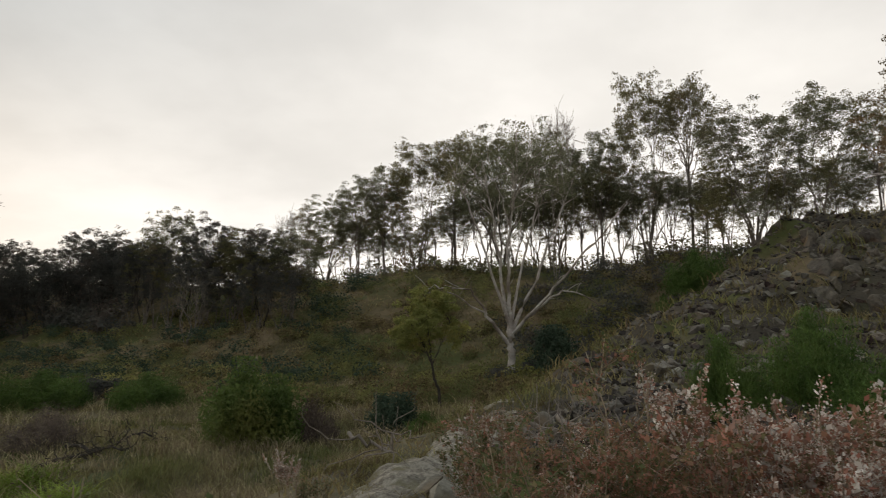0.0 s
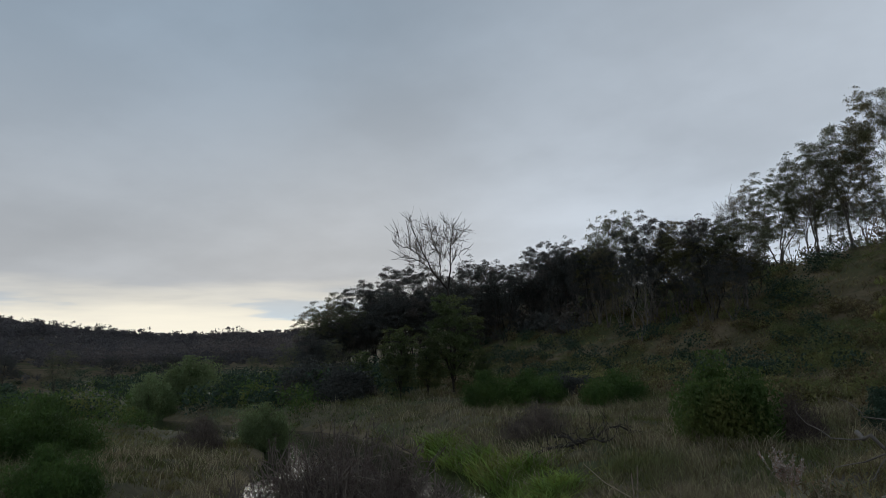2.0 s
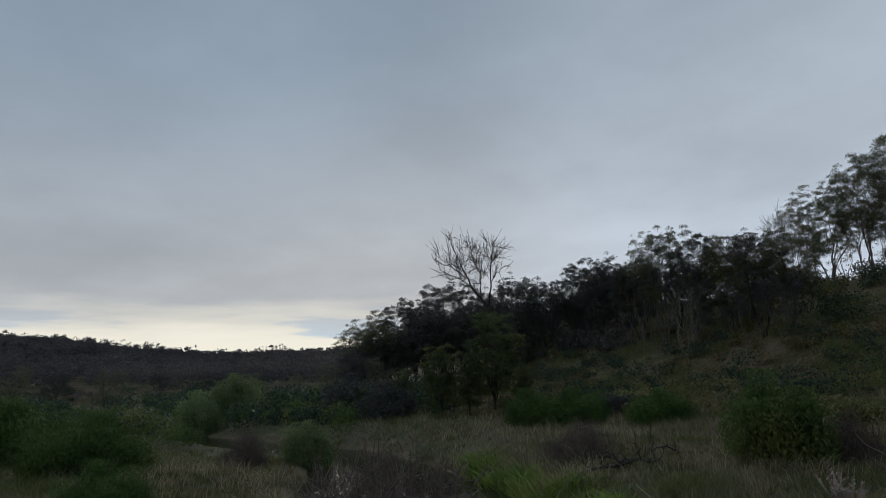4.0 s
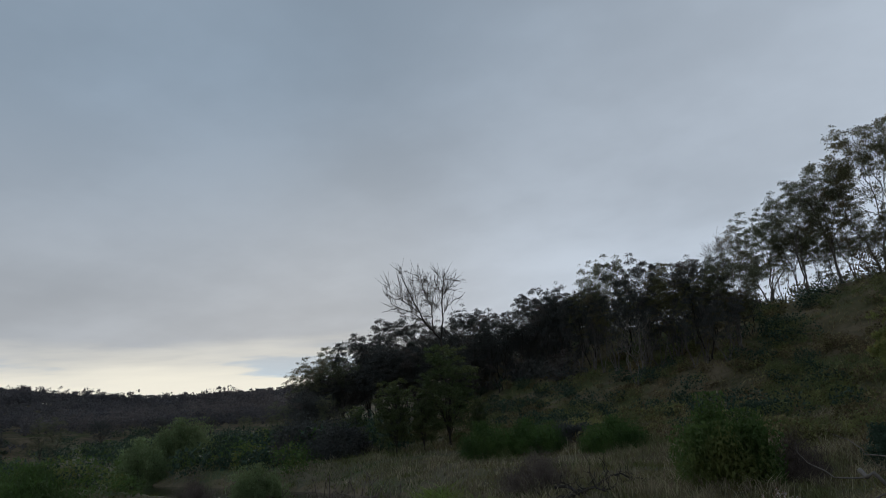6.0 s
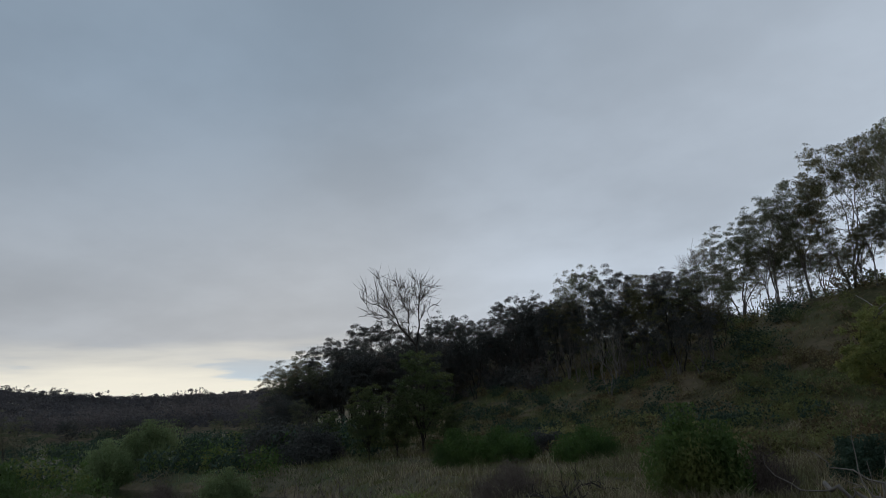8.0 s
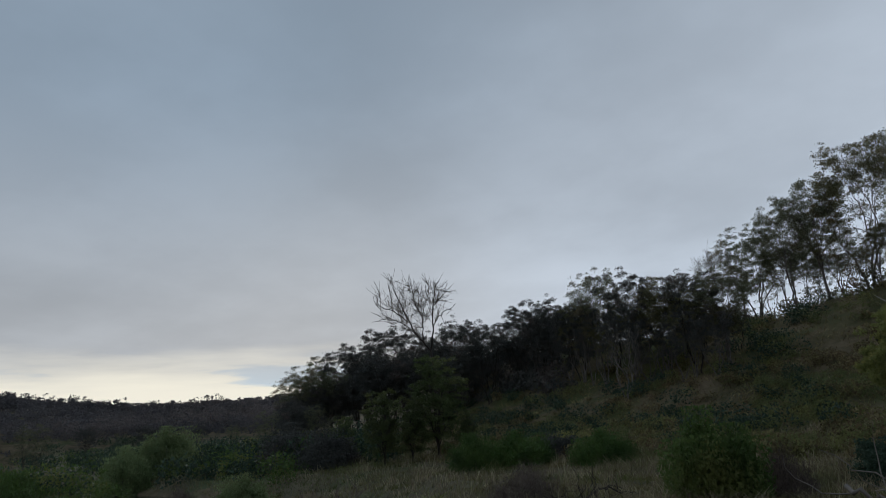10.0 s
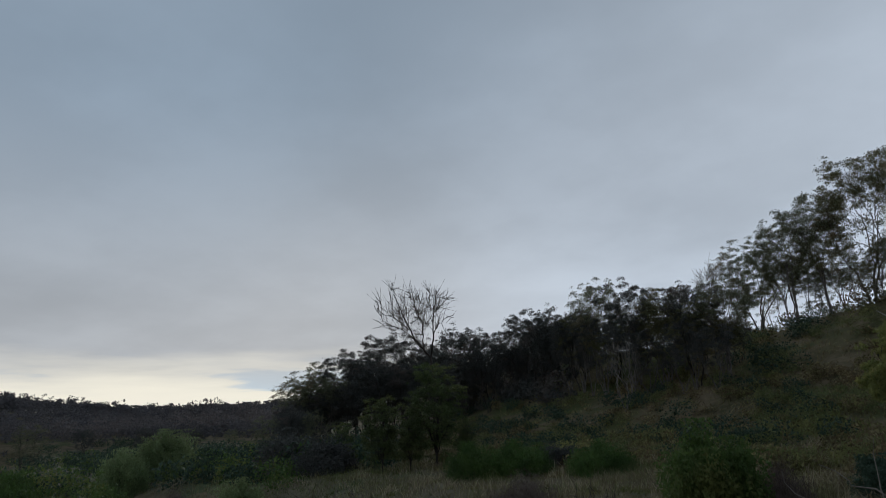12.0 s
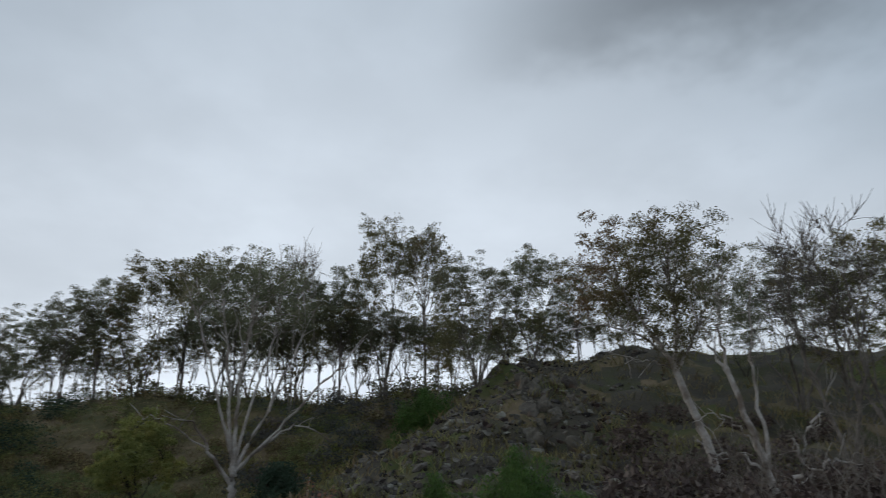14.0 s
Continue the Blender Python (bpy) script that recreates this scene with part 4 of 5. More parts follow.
plant_bush("broom", 23.2, 33, 3.4, 1.5, "bright green broom bush at the foot of the slope", 30)
plant_bush("broom", 29.6, 36, 4.0, 1.6, "bright green broom bush at the foot of the slope", 80)
plant_bush("broom", 33.0, 36, 3.6, 1.7, "bright green broom bush at the foot of the slope", 140)
plant_bush("olive", 26.6, 38, 3.0, 1.3, "dull olive low bush at the foot of the slope", 10)
plant_bush("glaucous", 4.2, 24, 2.4, 1.3, "low blue-green bush on the grass slope", 0)
plant_bush("broom", 1.2, 22, 1.8, 0.9, "bright green low bush below the small tree", 60)
plant_bush("olive", -5.2, 32.6, 2.4, 0.9, "low dull olive bush at the foot of the white gum", 0)
plant_bush("olive", -7.4, 33.2, 2.0, 1.2, "low dull olive bush at the foot of the white gum", 90)
plant_bush("glaucous", -9.2, 33, 3.4, 2.6, "blue-green bush beside the white gum", 40)
plant_bush("broom", -20.6, 44, 4.6, 3.0, "dark green broom bush behind the rocky spur", 20)
plant_bush("broom", -18.2, 42, 1.9, 1.1, "small bright green bush behind the rocky spur", 70)
plant_bush("broom", -28.2, 15, 2.0, 1.9, "bright green broom bush on the rubble", 0)
plant_bush("broom", -22.4, 13, 1.4, 1.4, "bright green broom bush on the rubble", 110)
plant_bush("broom", -33.2, 13.0, 1.9, 1.25, "bright green broom bush on the rubble", 170)
plant_bush("brown", 29.4, 25, 2.9, 1.2, "dry grey-brown twiggy bush on the river flat", 0)
plant_bush("brown", 10.2, 22, 1.9, 1.3, "dry grey-brown twiggy bush on the river flat", 90)
plant_bush("willow", 51.3, 33.2, 2.8, 2.1, "rounded grey-green willow bush at the water", 0)
plant_bush("willow", 59.6, 58, 4.6, 3.7, "rounded grey-green willow in the valley", 90)
plant_bush("willow", 56.6, 62, 5.4, 3.9, "taller rounded willow in the valley", 200)
plant_bush("brown", 56.0, 29, 2.2, 1.4, "dark brown twiggy thicket beside the river", 20)
plant_bush("broom", 67.2, 27, 4.4, 2.1, "dark green thicket on the near river bank", 30)
plant_bush("broom", 66.4, 19, 2.6, 1.3, "dark green thicket on the near river bank", 100)
plant_bush("broom", 71.0, 34, 6.0, 2.6, "dark green thicket on the near river bank", 200)
make_bramble(*spot(46.9, 8.2)[:2], 2.75, 2.6)
plant_bush("olive", 47.5, 52, 6.0, 3.4, "dark rounded bush at the end of the wood", 0)
plant_bush("olive", 44.5, 48, 5.0, 2.6, "dark rounded bush at the end of the wood", 140)

# ---- far wooded ridge: too many trees to count ----


def make_far_wood():
    """Rounded crowns of several clumps on thin trunks."""
    rng = np.random.default_rng(71)
    n = 4200
    az = np.radians(rng.uniform(40, 80, n))
    d = rng.uniform(165, 345, n)
    x, y = -d * np.sin(az), d * np.cos(az)
    z = land(x, y)
    h = rng.uniform(3.6, 6.0, n) * np.where(rng.uniform(0, 1, n) < 0.12, 1.35, 1.0)
    per, clumps = 100, 6
    which = np.repeat(np.arange(n), per)
    lump = np.clip(rng.normal(0, 1, (n, clumps, 3)), -1.5, 1.5) * [0.26, 0.26, 0.13] + [0, 0, 0.58]
    size = rng.uniform(0.10, 0.20, (n, clumps))
    pick = rng.integers(0, clumps, len(which))
    p = rng.normal(0, 1, (len(which), 3))
    p = p / np.linalg.norm(p, axis=1)[:, None] * rng.uniform(0, 1, (len(which), 1)) ** 0.4 * [1, 1, 0.65]
    at = lump[which, pick] + p * size[which, pick][:, None]
    at = at * h[which][:, None] + np.stack([x, y, z], 1)[which]
    length = rng.uniform(0.4, 0.8, len(which)) * d[which] / 300
    v, f = needles(at, rng.normal(0, 1, at.shape), length, length * 0.5, rng)
    # no haze in the air here: the leaf colour carries it
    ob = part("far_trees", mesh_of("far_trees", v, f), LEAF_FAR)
    tagged(ob, "distant dark eucalypt wood covering the far ridge, haze tinted into its leaf colour", "forest", kind="stuff")
    limbs = [(np.array([[x[i], y[i], z[i] - 0.3], [x[i], y[i], z[i] + h[i] * 0.75]]), np.array([0.12, 0.05]), 3) for i in range(0, n, 2) if d[i] > 250]
    ob = part("far_trunks", mesh_of("far_trunks", *tubes(limbs), True), BARK_DARK)
    tagged(ob, "thin dark trunks of the distant wood", "forest", kind="stuff")


make_far_wood()


def scrub(name, n, az, near, far, high, per, leaf, material, label, seed, keep):
    """Low rounded shrubs, too many to count: small domes of leaves."""
    rng = np.random.default_rng(seed)
    a, d = np.radians(rng.uniform(*az, n)), near * (far / near) ** rng.uniform(0, 1, n)
    x, y = -d * np.sin(a), d * np.cos(a)
    ok = keep(x, y, d, rng)
    x, y = x[ok], y[ok]
    n = len(x)
    z = land(x, y)
    h = high * rng.uniform(0.4, 1.3, n)
    which = np.repeat(np.arange(n), per)
    p = rng.normal(0, 1, (len(which), 3))
    p /= np.linalg.norm(p, axis=1)[:, None]
    p *= rng.uniform(0.3, 1, (len(which), 1)) ** 0.5
    lump = np.clip(rng.normal(0, 0.5, (n, 3, 3)), -0.8, 0.8) * [1, 1, 0.25]
    p = p * [0.75, 0.75, 0.6] + lump[which, rng.integers(0, 3, len(which))]
    at = p * h[which][:, None] + np.c_[x, y, z + 0.45 * h][which]
    way = rng.normal(0, 0.7, at.shape) + [0, 0, 0.6]
    length = leaf * rng.uniform(0.6, 1.4, len(which)) * np.sqrt(h[which])
    ob = part(name, mesh_of(name, *needles(at, way, length, length * 0.42, rng)), material)
    return tagged(ob, label, "scrub", kind="stuff")


def in_valley(x, y, d, rng):
    s = (x - 8) * 0.428 + (y - 22) * 0.904
    return (river_gap(x, y) > 1.5) & (s < 3) & (waves(x, y, 51, 22) + rng.normal(0, 0.4, len(x)) > -0.25)


def on_dry_slope(x, y, d, rng):
    s = (x - 8) * 0.428 + (y - 22) * 0.904
    return (s > 0) & (s < 30) & (x < spur_line(y) - 2) & (waves(x, y, 54, 9) + rng.normal(0, 0.4, len(x)) > 0.0)


def on_gully(x, y, d, rng):
    s = (x - 8) * 0.428 + (y - 22) * 0.904
    return (s > 10) & (s < 28) & (x < spur_line(y) - 1.0)


def on_brush(x, y, d, rng):
    return waves(x, y, 55, 6) + rng.normal(0, 0.4, len(x)) > -0.1


def on_ridge(x, y, d, rng):
    s = (x - 8) * 0.428 + (y - 22) * 0.904
    return (s > 17) & (s < 33)


def along_crest(x, y, d, rng):
    s = (x - 8) * 0.428 + (y - 22) * 0.904
    return (s > 27) & (s < 34) & (waves(x, y, 53, 9) + rng.normal(0, 0.4, len(x)) > -0.1)


def on_slope(x, y, d, rng):
    s = (x - 8) * 0.428 + (y - 22) * 0.904
    return (s > 1) & (s < 29) & (x < spur_line(y) - 2.5) & (waves(x, y, 52, 7) + rng.normal(0, 0.5, len(x)) > 0.1)


scrub("valley_scrub", 600, (40, 78), 48, 175, 1.7, 360, 0.19, LEAF_GLAUCOUS, "dark low scrub across the valley floor", 111, in_valley)
scrub("green_scrub", 170, (40, 76), 40, 120, 1.5, 360, 0.15, LEAF_GREEN, "dull green scrub across the valley floor", 112, in_valley)
scrub("slope_heath", 2000, (-16, 46), 22, 70, 0.75, 260, 0.11, LEAF_OLIVE, "low yellow-green heath tufts on the slope", 113, on_slope)
scrub("slope_tussock", 2200, (-20, 46), 20, 70, 0.62, 240, 0.15, TUSSOCK, "rounded straw-brown tussocks on the slope", 117, on_dry_slope)
scrub("slope_shrub", 420, (6, 47), 34, 78, 0.95, 380, 0.13, LEAF_GLAUCOUS, "low dull green shrubs under the wood", 114, on_slope)
scrub("gully_shrub", 70, (-25, -6), 34, 52, 1.0, 380, 0.13, LEAF_DARK, "dark low shrubs on the slope behind the spur", 118, on_gully)
scrub("spur_brush", 150, (-60, -37), 13, 30, 0.9, 420, 0.14, TWIG, "dark brown leafless brush under the pale gums", 119, on_brush)
scrub("ridge_thicket", 200, (22, 47), 60, 96, 1.7, 420, 0.2, LEAF_DARK, "dark thicket between the trunks of the wood", 115, on_ridge)
scrub("crest_thicket", 520, (-26, 14), 44, 72, 1.25, 220, 0.16, LEAF_GUM, "low dark undergrowth between the trunks on the crest", 116, along_crest)

# ---- grasses ----


def tufts(name, places, high, lean, per, width, material, label, seed, bend=0.35):
    """Grass as many bent blades of two faces in tufts. places: x, y, size."""
    rng = np.random.default_rng(seed)
    n = len(places)
    z = land(places[:, 0], places[:, 1])
    which = np.repeat(np.arange(n), per)
    s = places[which, 2]
    foot = np.c_[places[which, :2], z[which] - 0.03] + rng.normal(0, 1, (len(which), 3)) * [0.14, 0.14, 0] * s[:, None]
    a = rng.uniform(0, 6.28, len(which))
    out = np.c_[np.cos(a), np.sin(a), np.zeros(len(a))]
    l = high * s * rng.uniform(0.5, 1.25, len(which))
    tilt = lean * rng.uniform(0.2, 1.6, len(which))
    mid = foot + (out * tilt[:, None] * 0.5 + [0, 0, 0.6]) * l[:, None]
    tip = foot + (out * (tilt + bend)[:, None] + [0, 0, 0.95]) * l[:, None]
    b = rng.uniform(0, 6.28, len(which))
    side = np.c_[np.cos(b), np.sin(b), np.zeros(len(b))] * (width * s)[:, None]
    verts = np.stack([foot - side, foot + side, mid + side * 0.8, mid - side * 0.8, tip], 1).reshape(-1, 3)
    i = np.arange(len(which))[:, None] * 5
    quads = np.concatenate([i + [0, 1, 2], i + [0, 2, 3], i + [3, 2, 4]], 0)
    ob = part(name, mesh_of(name, verts, quads), material)
    return tagged(ob, label, "grass", kind="stuff")


def scatter(n, az, near, far, seed, keep):
    """Random places in a sector, denser close by: x, y, size."""
    rng = np.random.default_rng(seed)
    a = np.radians(rng.uniform(*az, n))
    d = near * (far / near) ** rng.uniform(0, 1, n)
    x, y = -d * np.sin(a), d * np.cos(a)
    ok = keep(x, y, d, rng)
    return np.stack([x, y, rng.uniform(0.6, 1.3, n) * np.clip(d / 16, 0.6, 1.5)], 1)[ok]


def on_flat(x, y, d, rng):
    gap = river_gap(x, y)
    s = (x - 8) * 0.428 + (y - 22) * 0.904
    return (gap > np.where((x < -23) & (y < np.interp(x, [-85, -48, -34, -27, -21], [38, 27, 25.6, 24.4, 20.4])), 0.7, 0.15)) & (s < 6) & (x < spur_line(y) - 0.8 + 1.4 * waves(x, y, 36, 2.5)) & (waves(x, y, 30, 7) + rng.normal(0, 0.5, len(x)) > -0.9)


def on_hill(x, y, d, rng):
    s = (x - 8) * 0.428 + (y - 22) * 0.904
    return (s > -2) & (s < 32) & (x < spur_line(y) - 1) & (waves(x, y, 31, 5) + rng.normal(0, 0.6, len(x)) > -0.5)


def on_bank(x, y, d, rng):
    gap = river_gap(x, y)
    return (gap > -0.1) & (gap < 1.6) & (y > 5) & (gap < 0.9 + 0.8 * waves(x, y, 35, 5)) & (waves(x, y, 37, 1.5) + rng.normal(0, 0.25, len(x)) > -0.45) & (x > -18 - rng.uniform(0, 3, len(x))) & (x + y > 4.6)


def on_spur(x, y, d, rng):
    return (x > spur_line(y) - 1) & (d > 4) & (waves(x, y, 33, 4) + rng.normal(0, 0.6, len(x)) > 0.05)


def on_clumps(x, y, d, rng):
    open_bank = (x < -21) & (d > 27) & (y < np.interp(x, [-85, -48, -34, -27, -21], [38, 27, 25.6, 24.4, 20.4]))
    return on_flat(x, y, d, rng) & ~open_bank & (waves(x, y, 38, 1.6) + 0.7 * waves(x, y, 39, 6) + rng.normal(0, 0.2, len(x)) > 0.10)


tufts("dry_grass", scatter(34000, (-5, 80), 3.0, 70, 81, on_clumps), 0.34, 0.5, 13, 0.006, STRAW, "clumps of dry straw-coloured grass on the river flat", 82)
tufts("meadow_grass", scatter(46000, (-5, 80), 3.0, 60, 89, on_flat), 0.15, 0.8, 9, 0.008, MEADOW, "short green and brown grass on the river flat", 80)
tufts("hill_grass", scatter(30000, (-25, 48), 20, 68, 83, on_hill), 0.16, 1.0, 7, 0.011, TUSSOCK, "low olive and brown tussock grass on the slope", 84)
sedge = scatter(42000, (18, 60), 9, 30, 85, on_bank)
sedge[:, 2] *= 0.55 + 1.0 * step(waves(sedge[:, 0], sedge[:, 1], 43, 1.3), -0.4, 0.7)
tufts("green_sedge", sedge, 0.25, 1.1, 8, 0.012, SEDGE, "lush bright green sedge hanging over the river bank", 86)

tufts("spur_grass", scatter(15000, (-62, 12), 4.0, 45, 87, on_spur), 0.26, 0.6, 7, 0.012, TUSSOCK, "thin dry grass between the stones of the spur", 88)

# ---- weeds in the foreground ----


def weed_meshes(name, seed, stems, high, spread, fine=1.0, full=11):
    rng = np.random.default_rng(seed)
    limbs, at, way = [], [], []
    for _ in range(stems):
        a, lean = rng.uniform(0, 6.28), rng.uniform(0.05, spread)
        d = np.array([math.cos(a) * lean, math.sin(a) * lean, 1.0])
        l = high * rng.uniform(0.55, 1.0)
        foot = np.array([math.cos(a), math.sin(a), 0]) * rng.uniform(0, 0.12) + [0, 0, -0.05]
        t = np.linspace(0, 1, 6)[:, None]
        pts = foot + d * t * l + rng.normal(0, 0.02, (6, 3)) * t
        limbs.append((pts, np.linspace(0.006, 0.0025, 6), 4))
        for _ in range(5):
            k = rng.uniform(0.35, 0.95)
            p = foot + d * k * l
            e = unit(np.array([rng.normal(), rng.normal(), 0.9]))
            sl = l * rng.uniform(0.08, 0.22)
            q = np.array([p, p + e * sl * 0.55, p + e * sl + [0, 0, 0.02]])
            limbs.append((q, np.array([0.003, 0.002, 0.0015]), 3))
            for u in np.linspace(0.3, 1, 6):
                c = p + e * sl * u
                for _ in range(full):
                    at.append(c + rng.normal(0, 0.012, 3))
                    way.append(e + rng.normal(0, 0.8, 3))
        for u in np.linspace(0.52, 1, 26):
            for _ in range(7):
                at.append(foot + d * u * l + rng.normal(0, 0.014, 3))
                way.append(d + rng.normal(0, 0.8, 3))
    at, way = np.array(at), np.array(way)
    length = fine * np.where(rng.uniform(0, 1, len(at)) < 0.2, rng.uniform(0.018, 0.032, len(at)), rng.uniform(0.007, 0.014, len(at)))
    return mesh_of(name + "_stalks", *tubes(limbs), True), mesh_of(name + "_husks", *blades(at, way, length * 1.2, length * 0.42, rng))


WEEDS = [weed_meshes("weed", 90 + k, 17, 1.0, 0.55) for k in range(4)] + [weed_meshes("near_weed", 94, 3, 1.0, 0.25, 0.55, 20)]


PALE_WEEDS = [weed_meshes("pale_weed", 96 + k, 4, 1.0, 0.3, 0.5, 9) for k in range(2)]


def plant_pale_weed(x, y, high, k, turn):
    root = new("woolly_weed")
    tagged(part("stem_growth", PALE_WEEDS[k % 2][0], STALK, root), kind="stuff")
    tagged(part("flowering", PALE_WEEDS[k % 2][1], PALE, root), kind="stuff")
    root.matrix_basis = Matrix.Translation((x, y, float(land(x, y)) - 0.03)) @ pose(0, 0, 0, 0, 0, turn) @ Matrix.Diagonal((high, high, high, 1))
    return tagged(root, "pale woolly weed with soft upright flower spikes", "weed", "weeds in the foreground")


def plant_weed(x, y, high, k, turn):
    root = new("dock_weed")
    part("stem_growth", WEEDS[k % len(WEEDS)][0], STALK, root)
    part("flowering", WEEDS[k % len(WEEDS)][1], PETAL, root, "pink, rust and cream papery husks and leaves")
    for piece in root.children:
        tagged(piece, kind="stuff")
    root.matrix_basis = Matrix.Translation((x, y, float(land(x, y)) - 0.03)) @ pose(0, 0, 0, 0, 0, turn) @ Matrix.Diagonal((high, high, high, 1))
    return tagged(root, "rust-pink seeding weed with papery cream husks on thin stalks", "weed", "weeds in the foreground")


rng = np.random.default_rng(99)
for k in range(50):
    az = rng.uniform(-46, -3.5)
    d = rng.uniform(3.2, 7.5)
    x, y, z = spot(az, d)
    plant_weed(x, y, rng.uniform(0.8, 1.25), k, rng.uniform(0, 360))
for k in range(16):
    x, y, z = spot(-3.0 - 2.3 * k + rng.uniform(-1, 1), rng.uniform(3.6, 6.5))
    plant_weed(x, y, rng.uniform(1.15, 1.5), 4, rng.uniform(0, 360))
plant_weed(1.22, 4.40, 1.95, 4, 30)
plant_weed(1.36, 4.52, 1.75, 4, 160)
for k, (az, d, high) in enumerate([(-22, 4.6, 1.5), (-25, 5.0, 1.45), (-28.5, 4.4, 1.55), (-31, 5.4, 1.4), (-8.5, 4.2, 0.8)]):
    x, y, z = spot(az, d)
    plant_weed(x, y, high, k, 50 * k)
for k, (az, d, high) in enumerate([(10.6, 7.0, 0.5), (12.5, 8.6, 0.5)]):
    x, y, z = spot(az, d)
    plant_weed(x, y, high, k, 40 * k)
plant_weed(-0.52, 2.1, 1.3, 4, 80)
for k, (az, d, high) in enumerate([(26, 2.2, 1.4), (23.5, 2.4, 1.3), (29, 2.6, 1.35), (18, 2.8, 1.3), (9.0, 4.6, 1.1), (12.0, 5.6, 0.55), (14.5, 6.6, 0.5), (17.5, 6.0, 0.5), (20.5, 7.2, 0.5), (24.0, 6.6, 0.45)]):
    x, y, z = spot(az, d)
    plant_pale_weed(x, y, high - z, k, 70 * k)

# ---- stones of the spur ----


def stone_mesh(seed, points=13, size=(1.25, 0.95, 0.7)):
    """An angular broken stone: the hull of a few scattered points."""
    rng = np.random.default_rng(seed)
    p = rng.normal(size=(points, 3))
    p = p / np.linalg.norm(p, axis=1)[:, None] * rng.uniform(0.38, 0.55, (points, 1)) * size
    bm = bmesh.new()
    bmesh.ops.convex_hull(bm, input=[bm.verts.new(v) for v in p])
    bmesh.ops.delete(bm, geom=[v for v in bm.verts if not v.link_faces], context="VERTS")
    bmesh.ops.triangulate(bm, faces=bm.faces)
    me = bpy.data.meshes.new("stone")
    bm.to_mesh(me)
    bm.free()
    return me


STONES = [stone_mesh(200 + k) for k in range(9)]


def stony(x, y):
    """How thick the loose stones lie."""
    side = x - spur_line(y)
    return (side > -0.2 + 1.6 * step(-y, -17, -15)) & (side < 10 + 2 * waves(x, y, 41, 5)) & (waves(x, y, 42, 4.5) > -0.6 + 0.06 * side)


slope = new("rocky_slope")
tagged(slope, "loose broken grey stones on the steep spur", "rocks", kind="structure")
rng = np.random.default_rng(101)
made = 0
while made < 300:
    az, d = rng.uniform(-42, 8), rng.uniform(7, 38)
    x, y, z = spot(az, d)
    if not stony(np.float64(x), np.float64(y)):
        continue
    s = 0.18 + 0.42 * rng.uniform(0, 1) ** 3
    ob = part("stone", STONES[made % 9], STONE, slope)
    ob.matrix_basis = Matrix.Translation((x, y, z + 0.06 * s)) @ pose(0, 0, 0, *rng.uniform(-40, 40, 2), rng.uniform(0, 360)) @ Matrix.Diagonal((s, s, s, 1))
    made += 1


def make_rubble():
    rng = np.random.default_rng(103)
    src = STONES[0]
    v0 = np.empty(len(src.vertices) * 3, np.float32)
    src.vertices.foreach_get("co", v0)
    v0 = v0.reshape(-1, 3)
    f0 = np.array([p.vertices[:] for p in src.polygons])
    n = 26000
    a, d = np.radians(rng.uniform(-46, 10, n)), rng.uniform(6, 40, n)
    x, y = -d * np.sin(a), d * np.cos(a)
    ok = stony(x, y)
    x, y, n = x[ok], y[ok], int(ok.sum())
    z = land(x, y)
    s = 0.06 + 0.30 * rng.uniform(0, 1, n) ** 3
    t, p = rng.uniform(0, 6.28, n), rng.uniform(-0.6, 0.6, n)
    v = v0[None] * (s[:, None, None] * rng.uniform(0.75, 1.3, (n, len(v0), 1))) * [1.2, 0.8, 1.2]
    c, q = np.cos(t)[:, None], np.sin(t)[:, None]
    v = np.stack([v[..., 0] * c - v[..., 1] * q, v[..., 0] * q + v[..., 1] * c, v[..., 2] + v[..., 0] * np.sin(p)[:, None]], -1)
    v = v + np.stack([x, y, z], 1)[:, None]
    f = (f0[None] + (np.arange(n) * len(v0))[:, None, None]).reshape(-1, 3)
    tagged(part("rubble", mesh_of("rubble", v.reshape(-1, 3), f), STONE, slope), kind="stuff")


make_rubble()


def boulder(x, y, size, turn, label, seed, sink=0.25, material=None):
    """A rough angular rock, worn along its edges."""
    hull = stone_mesh(300 + int(seed), 11, (1.1, 1, 1))
    bm = bmesh.new()
    bm.from_mesh(hull)
    bmesh.ops.subdivide_edges(bm, edges=bm.edges, cuts=5, use_grid_fill=True)
    for _ in range(3):
        bmesh.ops.smooth_vert(bm, verts=bm.verts, factor=0.5, use_axis_x=True, use_axis_y=True, use_axis_z=True)
    for v in bm.verts:
        c = v.co.copy()
        k = 1 + 0.30 * noise.noise(c * 4.5 + Vector((seed, 0, 0))) + 0.14 * noise.noise(c * 11 + Vector((0, seed, 0))) + 0.07 * noise.noise(c * 24)
        v.co = Vector((c.x * size[0], c.y * size[1], c.z * size[2])) * k
    me = bpy.data.meshes.new("boulder")
    bm.to_mesh(me)
    bm.free()
    bpy.data.meshes.remove(hull)
    ob = part("boulder", me, material or STONE)
    ob.matrix_basis = Matrix.Translation((x, y, float(land(x, y)) + (0.5 - sink) * 0.5 * size[2])) @ pose(0, 0, 0, 0, 0, turn)
    return tagged(ob, label, "rock")


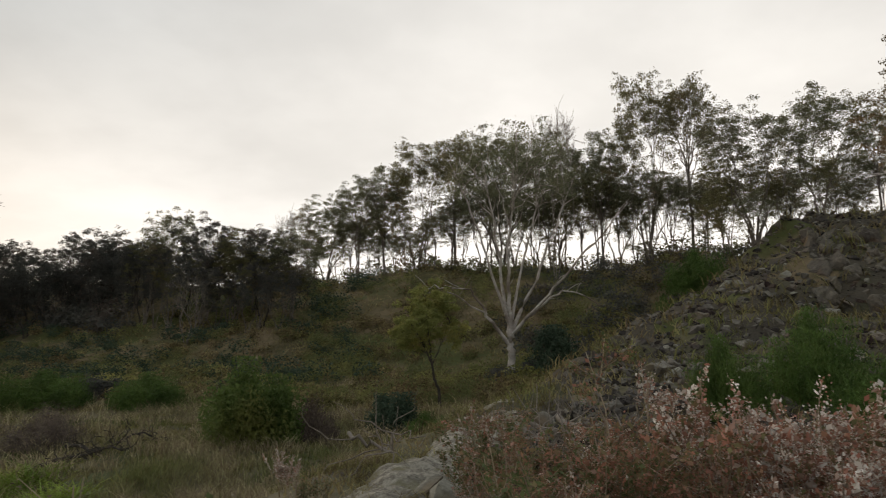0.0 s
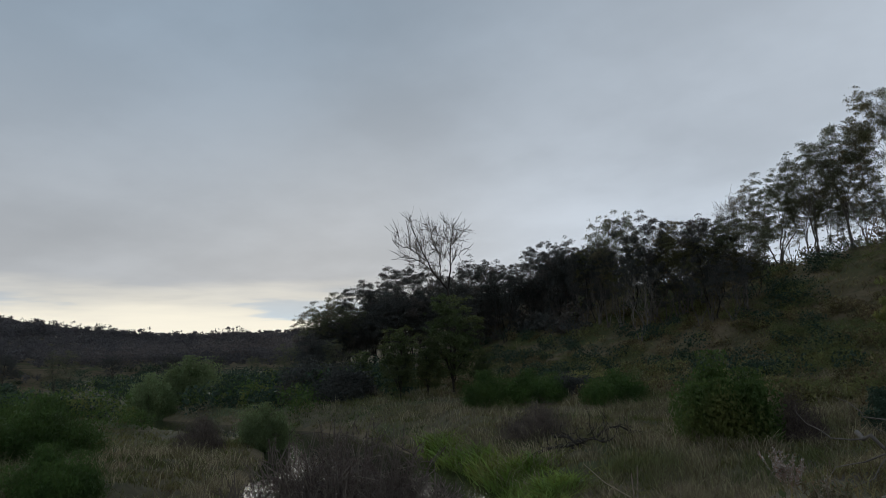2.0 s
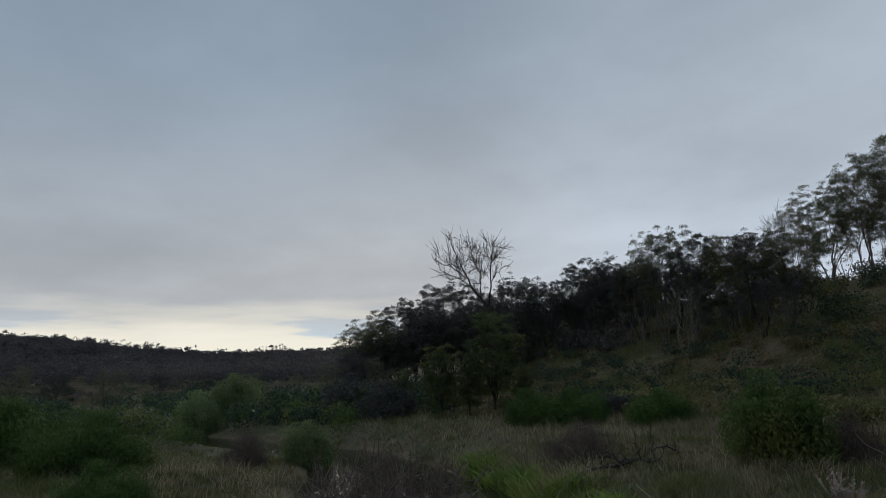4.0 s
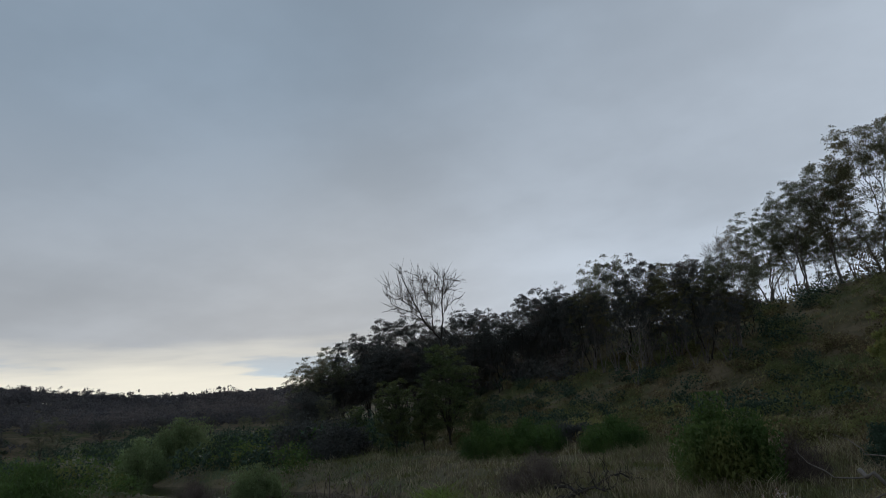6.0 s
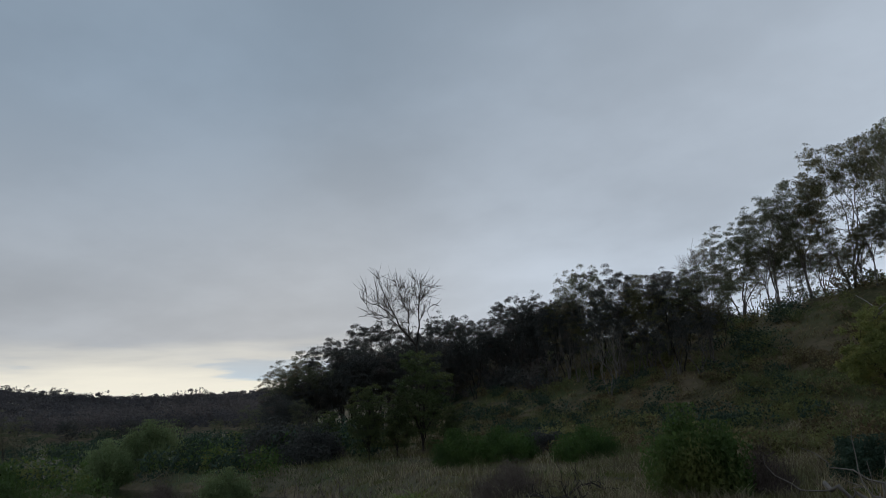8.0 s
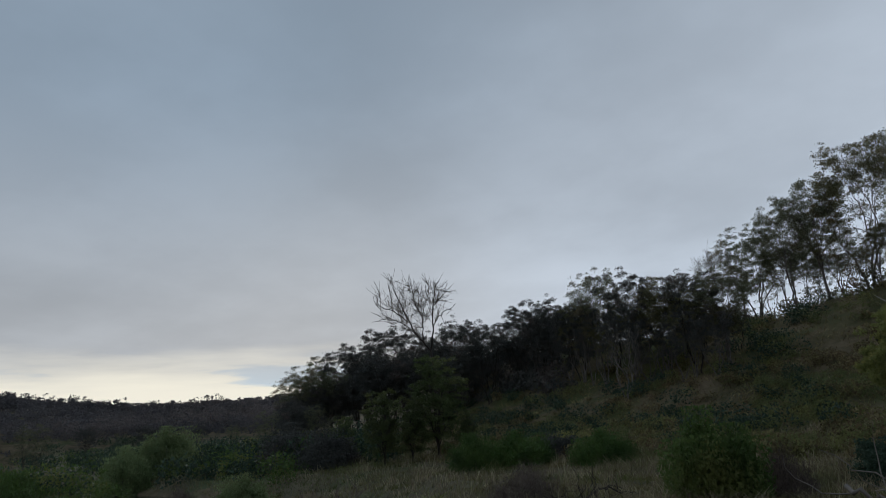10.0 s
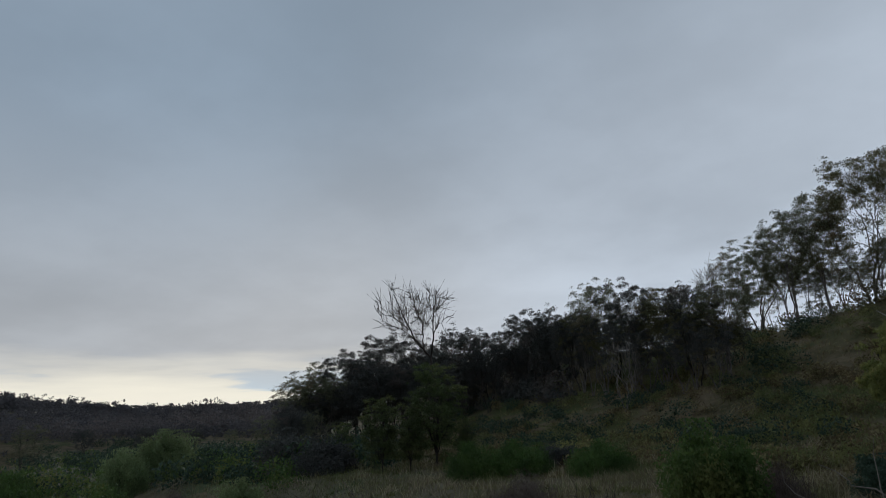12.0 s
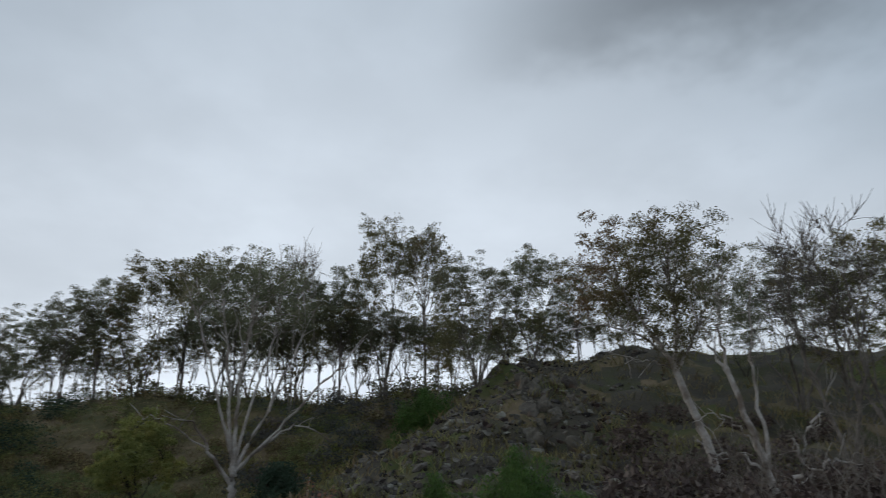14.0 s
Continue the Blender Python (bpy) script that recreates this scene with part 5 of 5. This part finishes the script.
def make_slab():
    """A long low back of bedrock along the edge of the spur, cracked and worn."""
    way = np.array([(*spot(11.0, 7.0)[:2], -0.25), (*spot(9.1, 7.5)[:2], 0.10), (*spot(6.0, 8.5)[:2], 0.18), (*spot(2.9, 9.8)[:2], 0.22), (*spot(-0.5, 12.0)[:2], 0.38), (*spot(-4.5, 15.5)[:2], 0.66), (*spot(-6.0, 17.0)[:2], 0.45)])
    t = np.linspace(0, 1, 110)
    line = np.stack([np.interp(t, np.linspace(0, 1, len(way)), way[:, i]) for i in range(3)], 1)
    d = np.gradient(line[:, :2], axis=0)
    d /= np.linalg.norm(d, axis=1)[:, None]
    side = np.c_[d[:, 1], -d[:, 0]]
    verts = []
    for i, (p, w) in enumerate(zip(line, side)):
        for a in np.linspace(-1.9, 1.9, 26):
            q = p[:2] + w * (0.60 + 0.85 * math.sin(a) * (1 + 0.25 * noise.noise(Vector((i * 0.11, 3, 0)))))
            z = p[2] - 0.76 + 0.82 * math.cos(a * 0.85)
            c = Vector((q[0], q[1], z))
            crack = -0.10 * max(0, 1 - abs(noise.noise(c * 1.1 + Vector((5, 0, 0)))) * 9)
            lump = 0.16 * noise.noise(c * 0.9) + 0.09 * noise.noise(c * 2.6) + 0.04 * noise.noise(c * 7.0)
            verts.append((q[0], q[1], z + lump + crack))
    n = 26
    faces = [(i * n + j, (i + 1) * n + j, (i + 1) * n + j + 1, i * n + j + 1) for i in range(len(line) - 1) for j in range(n - 1)]
    ob = part("rock_slab", mesh_of("rock_slab", verts, faces, True), LICHEN)
    return tagged(ob, "long weathered slab of grey rock with pale lichen", "rock")


make_slab()
# ---- fallen wood ----


def fallen(name, ends, girth, twigs, material, label, seed, lift=0.1):
    """A fallen limb: a bent tapered stem along the ground with side twigs. ends: two places x, y."""
    rng = np.random.default_rng(seed)
    t = np.linspace(0, 1, 9)
    line = np.array(ends[0])[None] * (1 - t[:, None]) + np.array(ends[1])[None] * t[:, None] + rng.normal(0, 0.06, (9, 2))
    z = land(line[:, 0], line[:, 1]) + lift + 0.10 * np.abs(rng.normal(0, 1, 9))
    pts = np.c_[line, z]
    root = new(name)
    part("stem", mesh_of("stem", *tubes([(pts, girth * np.linspace(1, 0.35, 9), 7)]), True), material, root)
    rods = []
    for _ in range(twigs):
        p = pts[rng.integers(1, 9)]
        e = unit(rng.normal(0, 1, 3) + [0, 0, 0.5]) * rng.uniform(0.3, 1.0)
        rods.append((bow(p, p + e, e * [0.6, 0.6, 0.2] + rng.normal(0, 0.12, 3), 7, 0.05, rng), girth * np.linspace(0.35, 0.1, 7), 4))
    tagged(part("branching", mesh_of("branching", *tubes(rods), True), material, root), kind="stuff")
    return tagged(root, label, "branch", "fallen wood")


fallen("fallen_branch", (spot(-6.0, 9.5)[:2], spot(-13, 9.2)[:2]), 0.06, 14, DEADWOOD, "bleached fallen branch lying among the weeds", 1)
fallen("fallen_branch", (spot(-9.0, 8.6)[:2], spot(-16, 9.6)[:2]), 0.045, 14, DEADWOOD, "bleached fallen branch lying among the weeds", 2)
for k in range(4):
    fallen("fallen_branch", (spot(-4.5 - 1.6 * k, 9.8 + 0.5 * k)[:2], spot(-11.5 - 1.2 * k, 10.4 - 0.3 * k)[:2]), 0.03 + 0.008 * k, 16, DEADWOOD, "thin bleached branch in a heap of dead wood", 20 + k, 0.18 + 0.06 * k)
fallen("fallen_branch", (spot(-27.0, 10)[:2], spot(-33, 9.0)[:2]), 0.08, 10, DEADWOOD, "thick pale fallen branch on the stones", 3)
fallen("fallen_branch", (spot(30.0, 22)[:2], spot(22.0, 22.5)[:2]), 0.06, 34, BARK_DARK, "dark fallen branch with many twigs on the flat", 4, 0.12)
fallen("fallen_branch", (spot(28.0, 23.5)[:2], spot(24.0, 21)[:2]), 0.05, 30, BARK_DARK, "dark fallen branch with many twigs on the flat", 5, 0.16)
fallen("fallen_log", (spot(-11.0, 36)[:2], spot(-15.5, 37)[:2]), 0.22, 12, BARK_DARK, "dark fallen log on the slope behind the white gum", 6, 0.15)
fallen("fallen_branch", (spot(7.6, 9.5)[:2], spot(3.5, 9.0)[:2]), 0.03, 16, DEADWOOD, "forked bleached branch standing out of the grass", 7, 0.3)

rng = np.random.default_rng(131)
for k in range(34):
    az, d = rng.uniform(-34, -28.5), rng.uniform(25, 33)
    size = rng.uniform(0.45, 1.1) * np.array([1.0, 0.8, rng.uniform(0.9, 1.9)])
    boulder(*spot(az, d)[:2], size, rng.uniform(0, 360), "upright broken brown-grey rock of the outcrop", 11.0 + 3 * k, 0.45, ROCK)
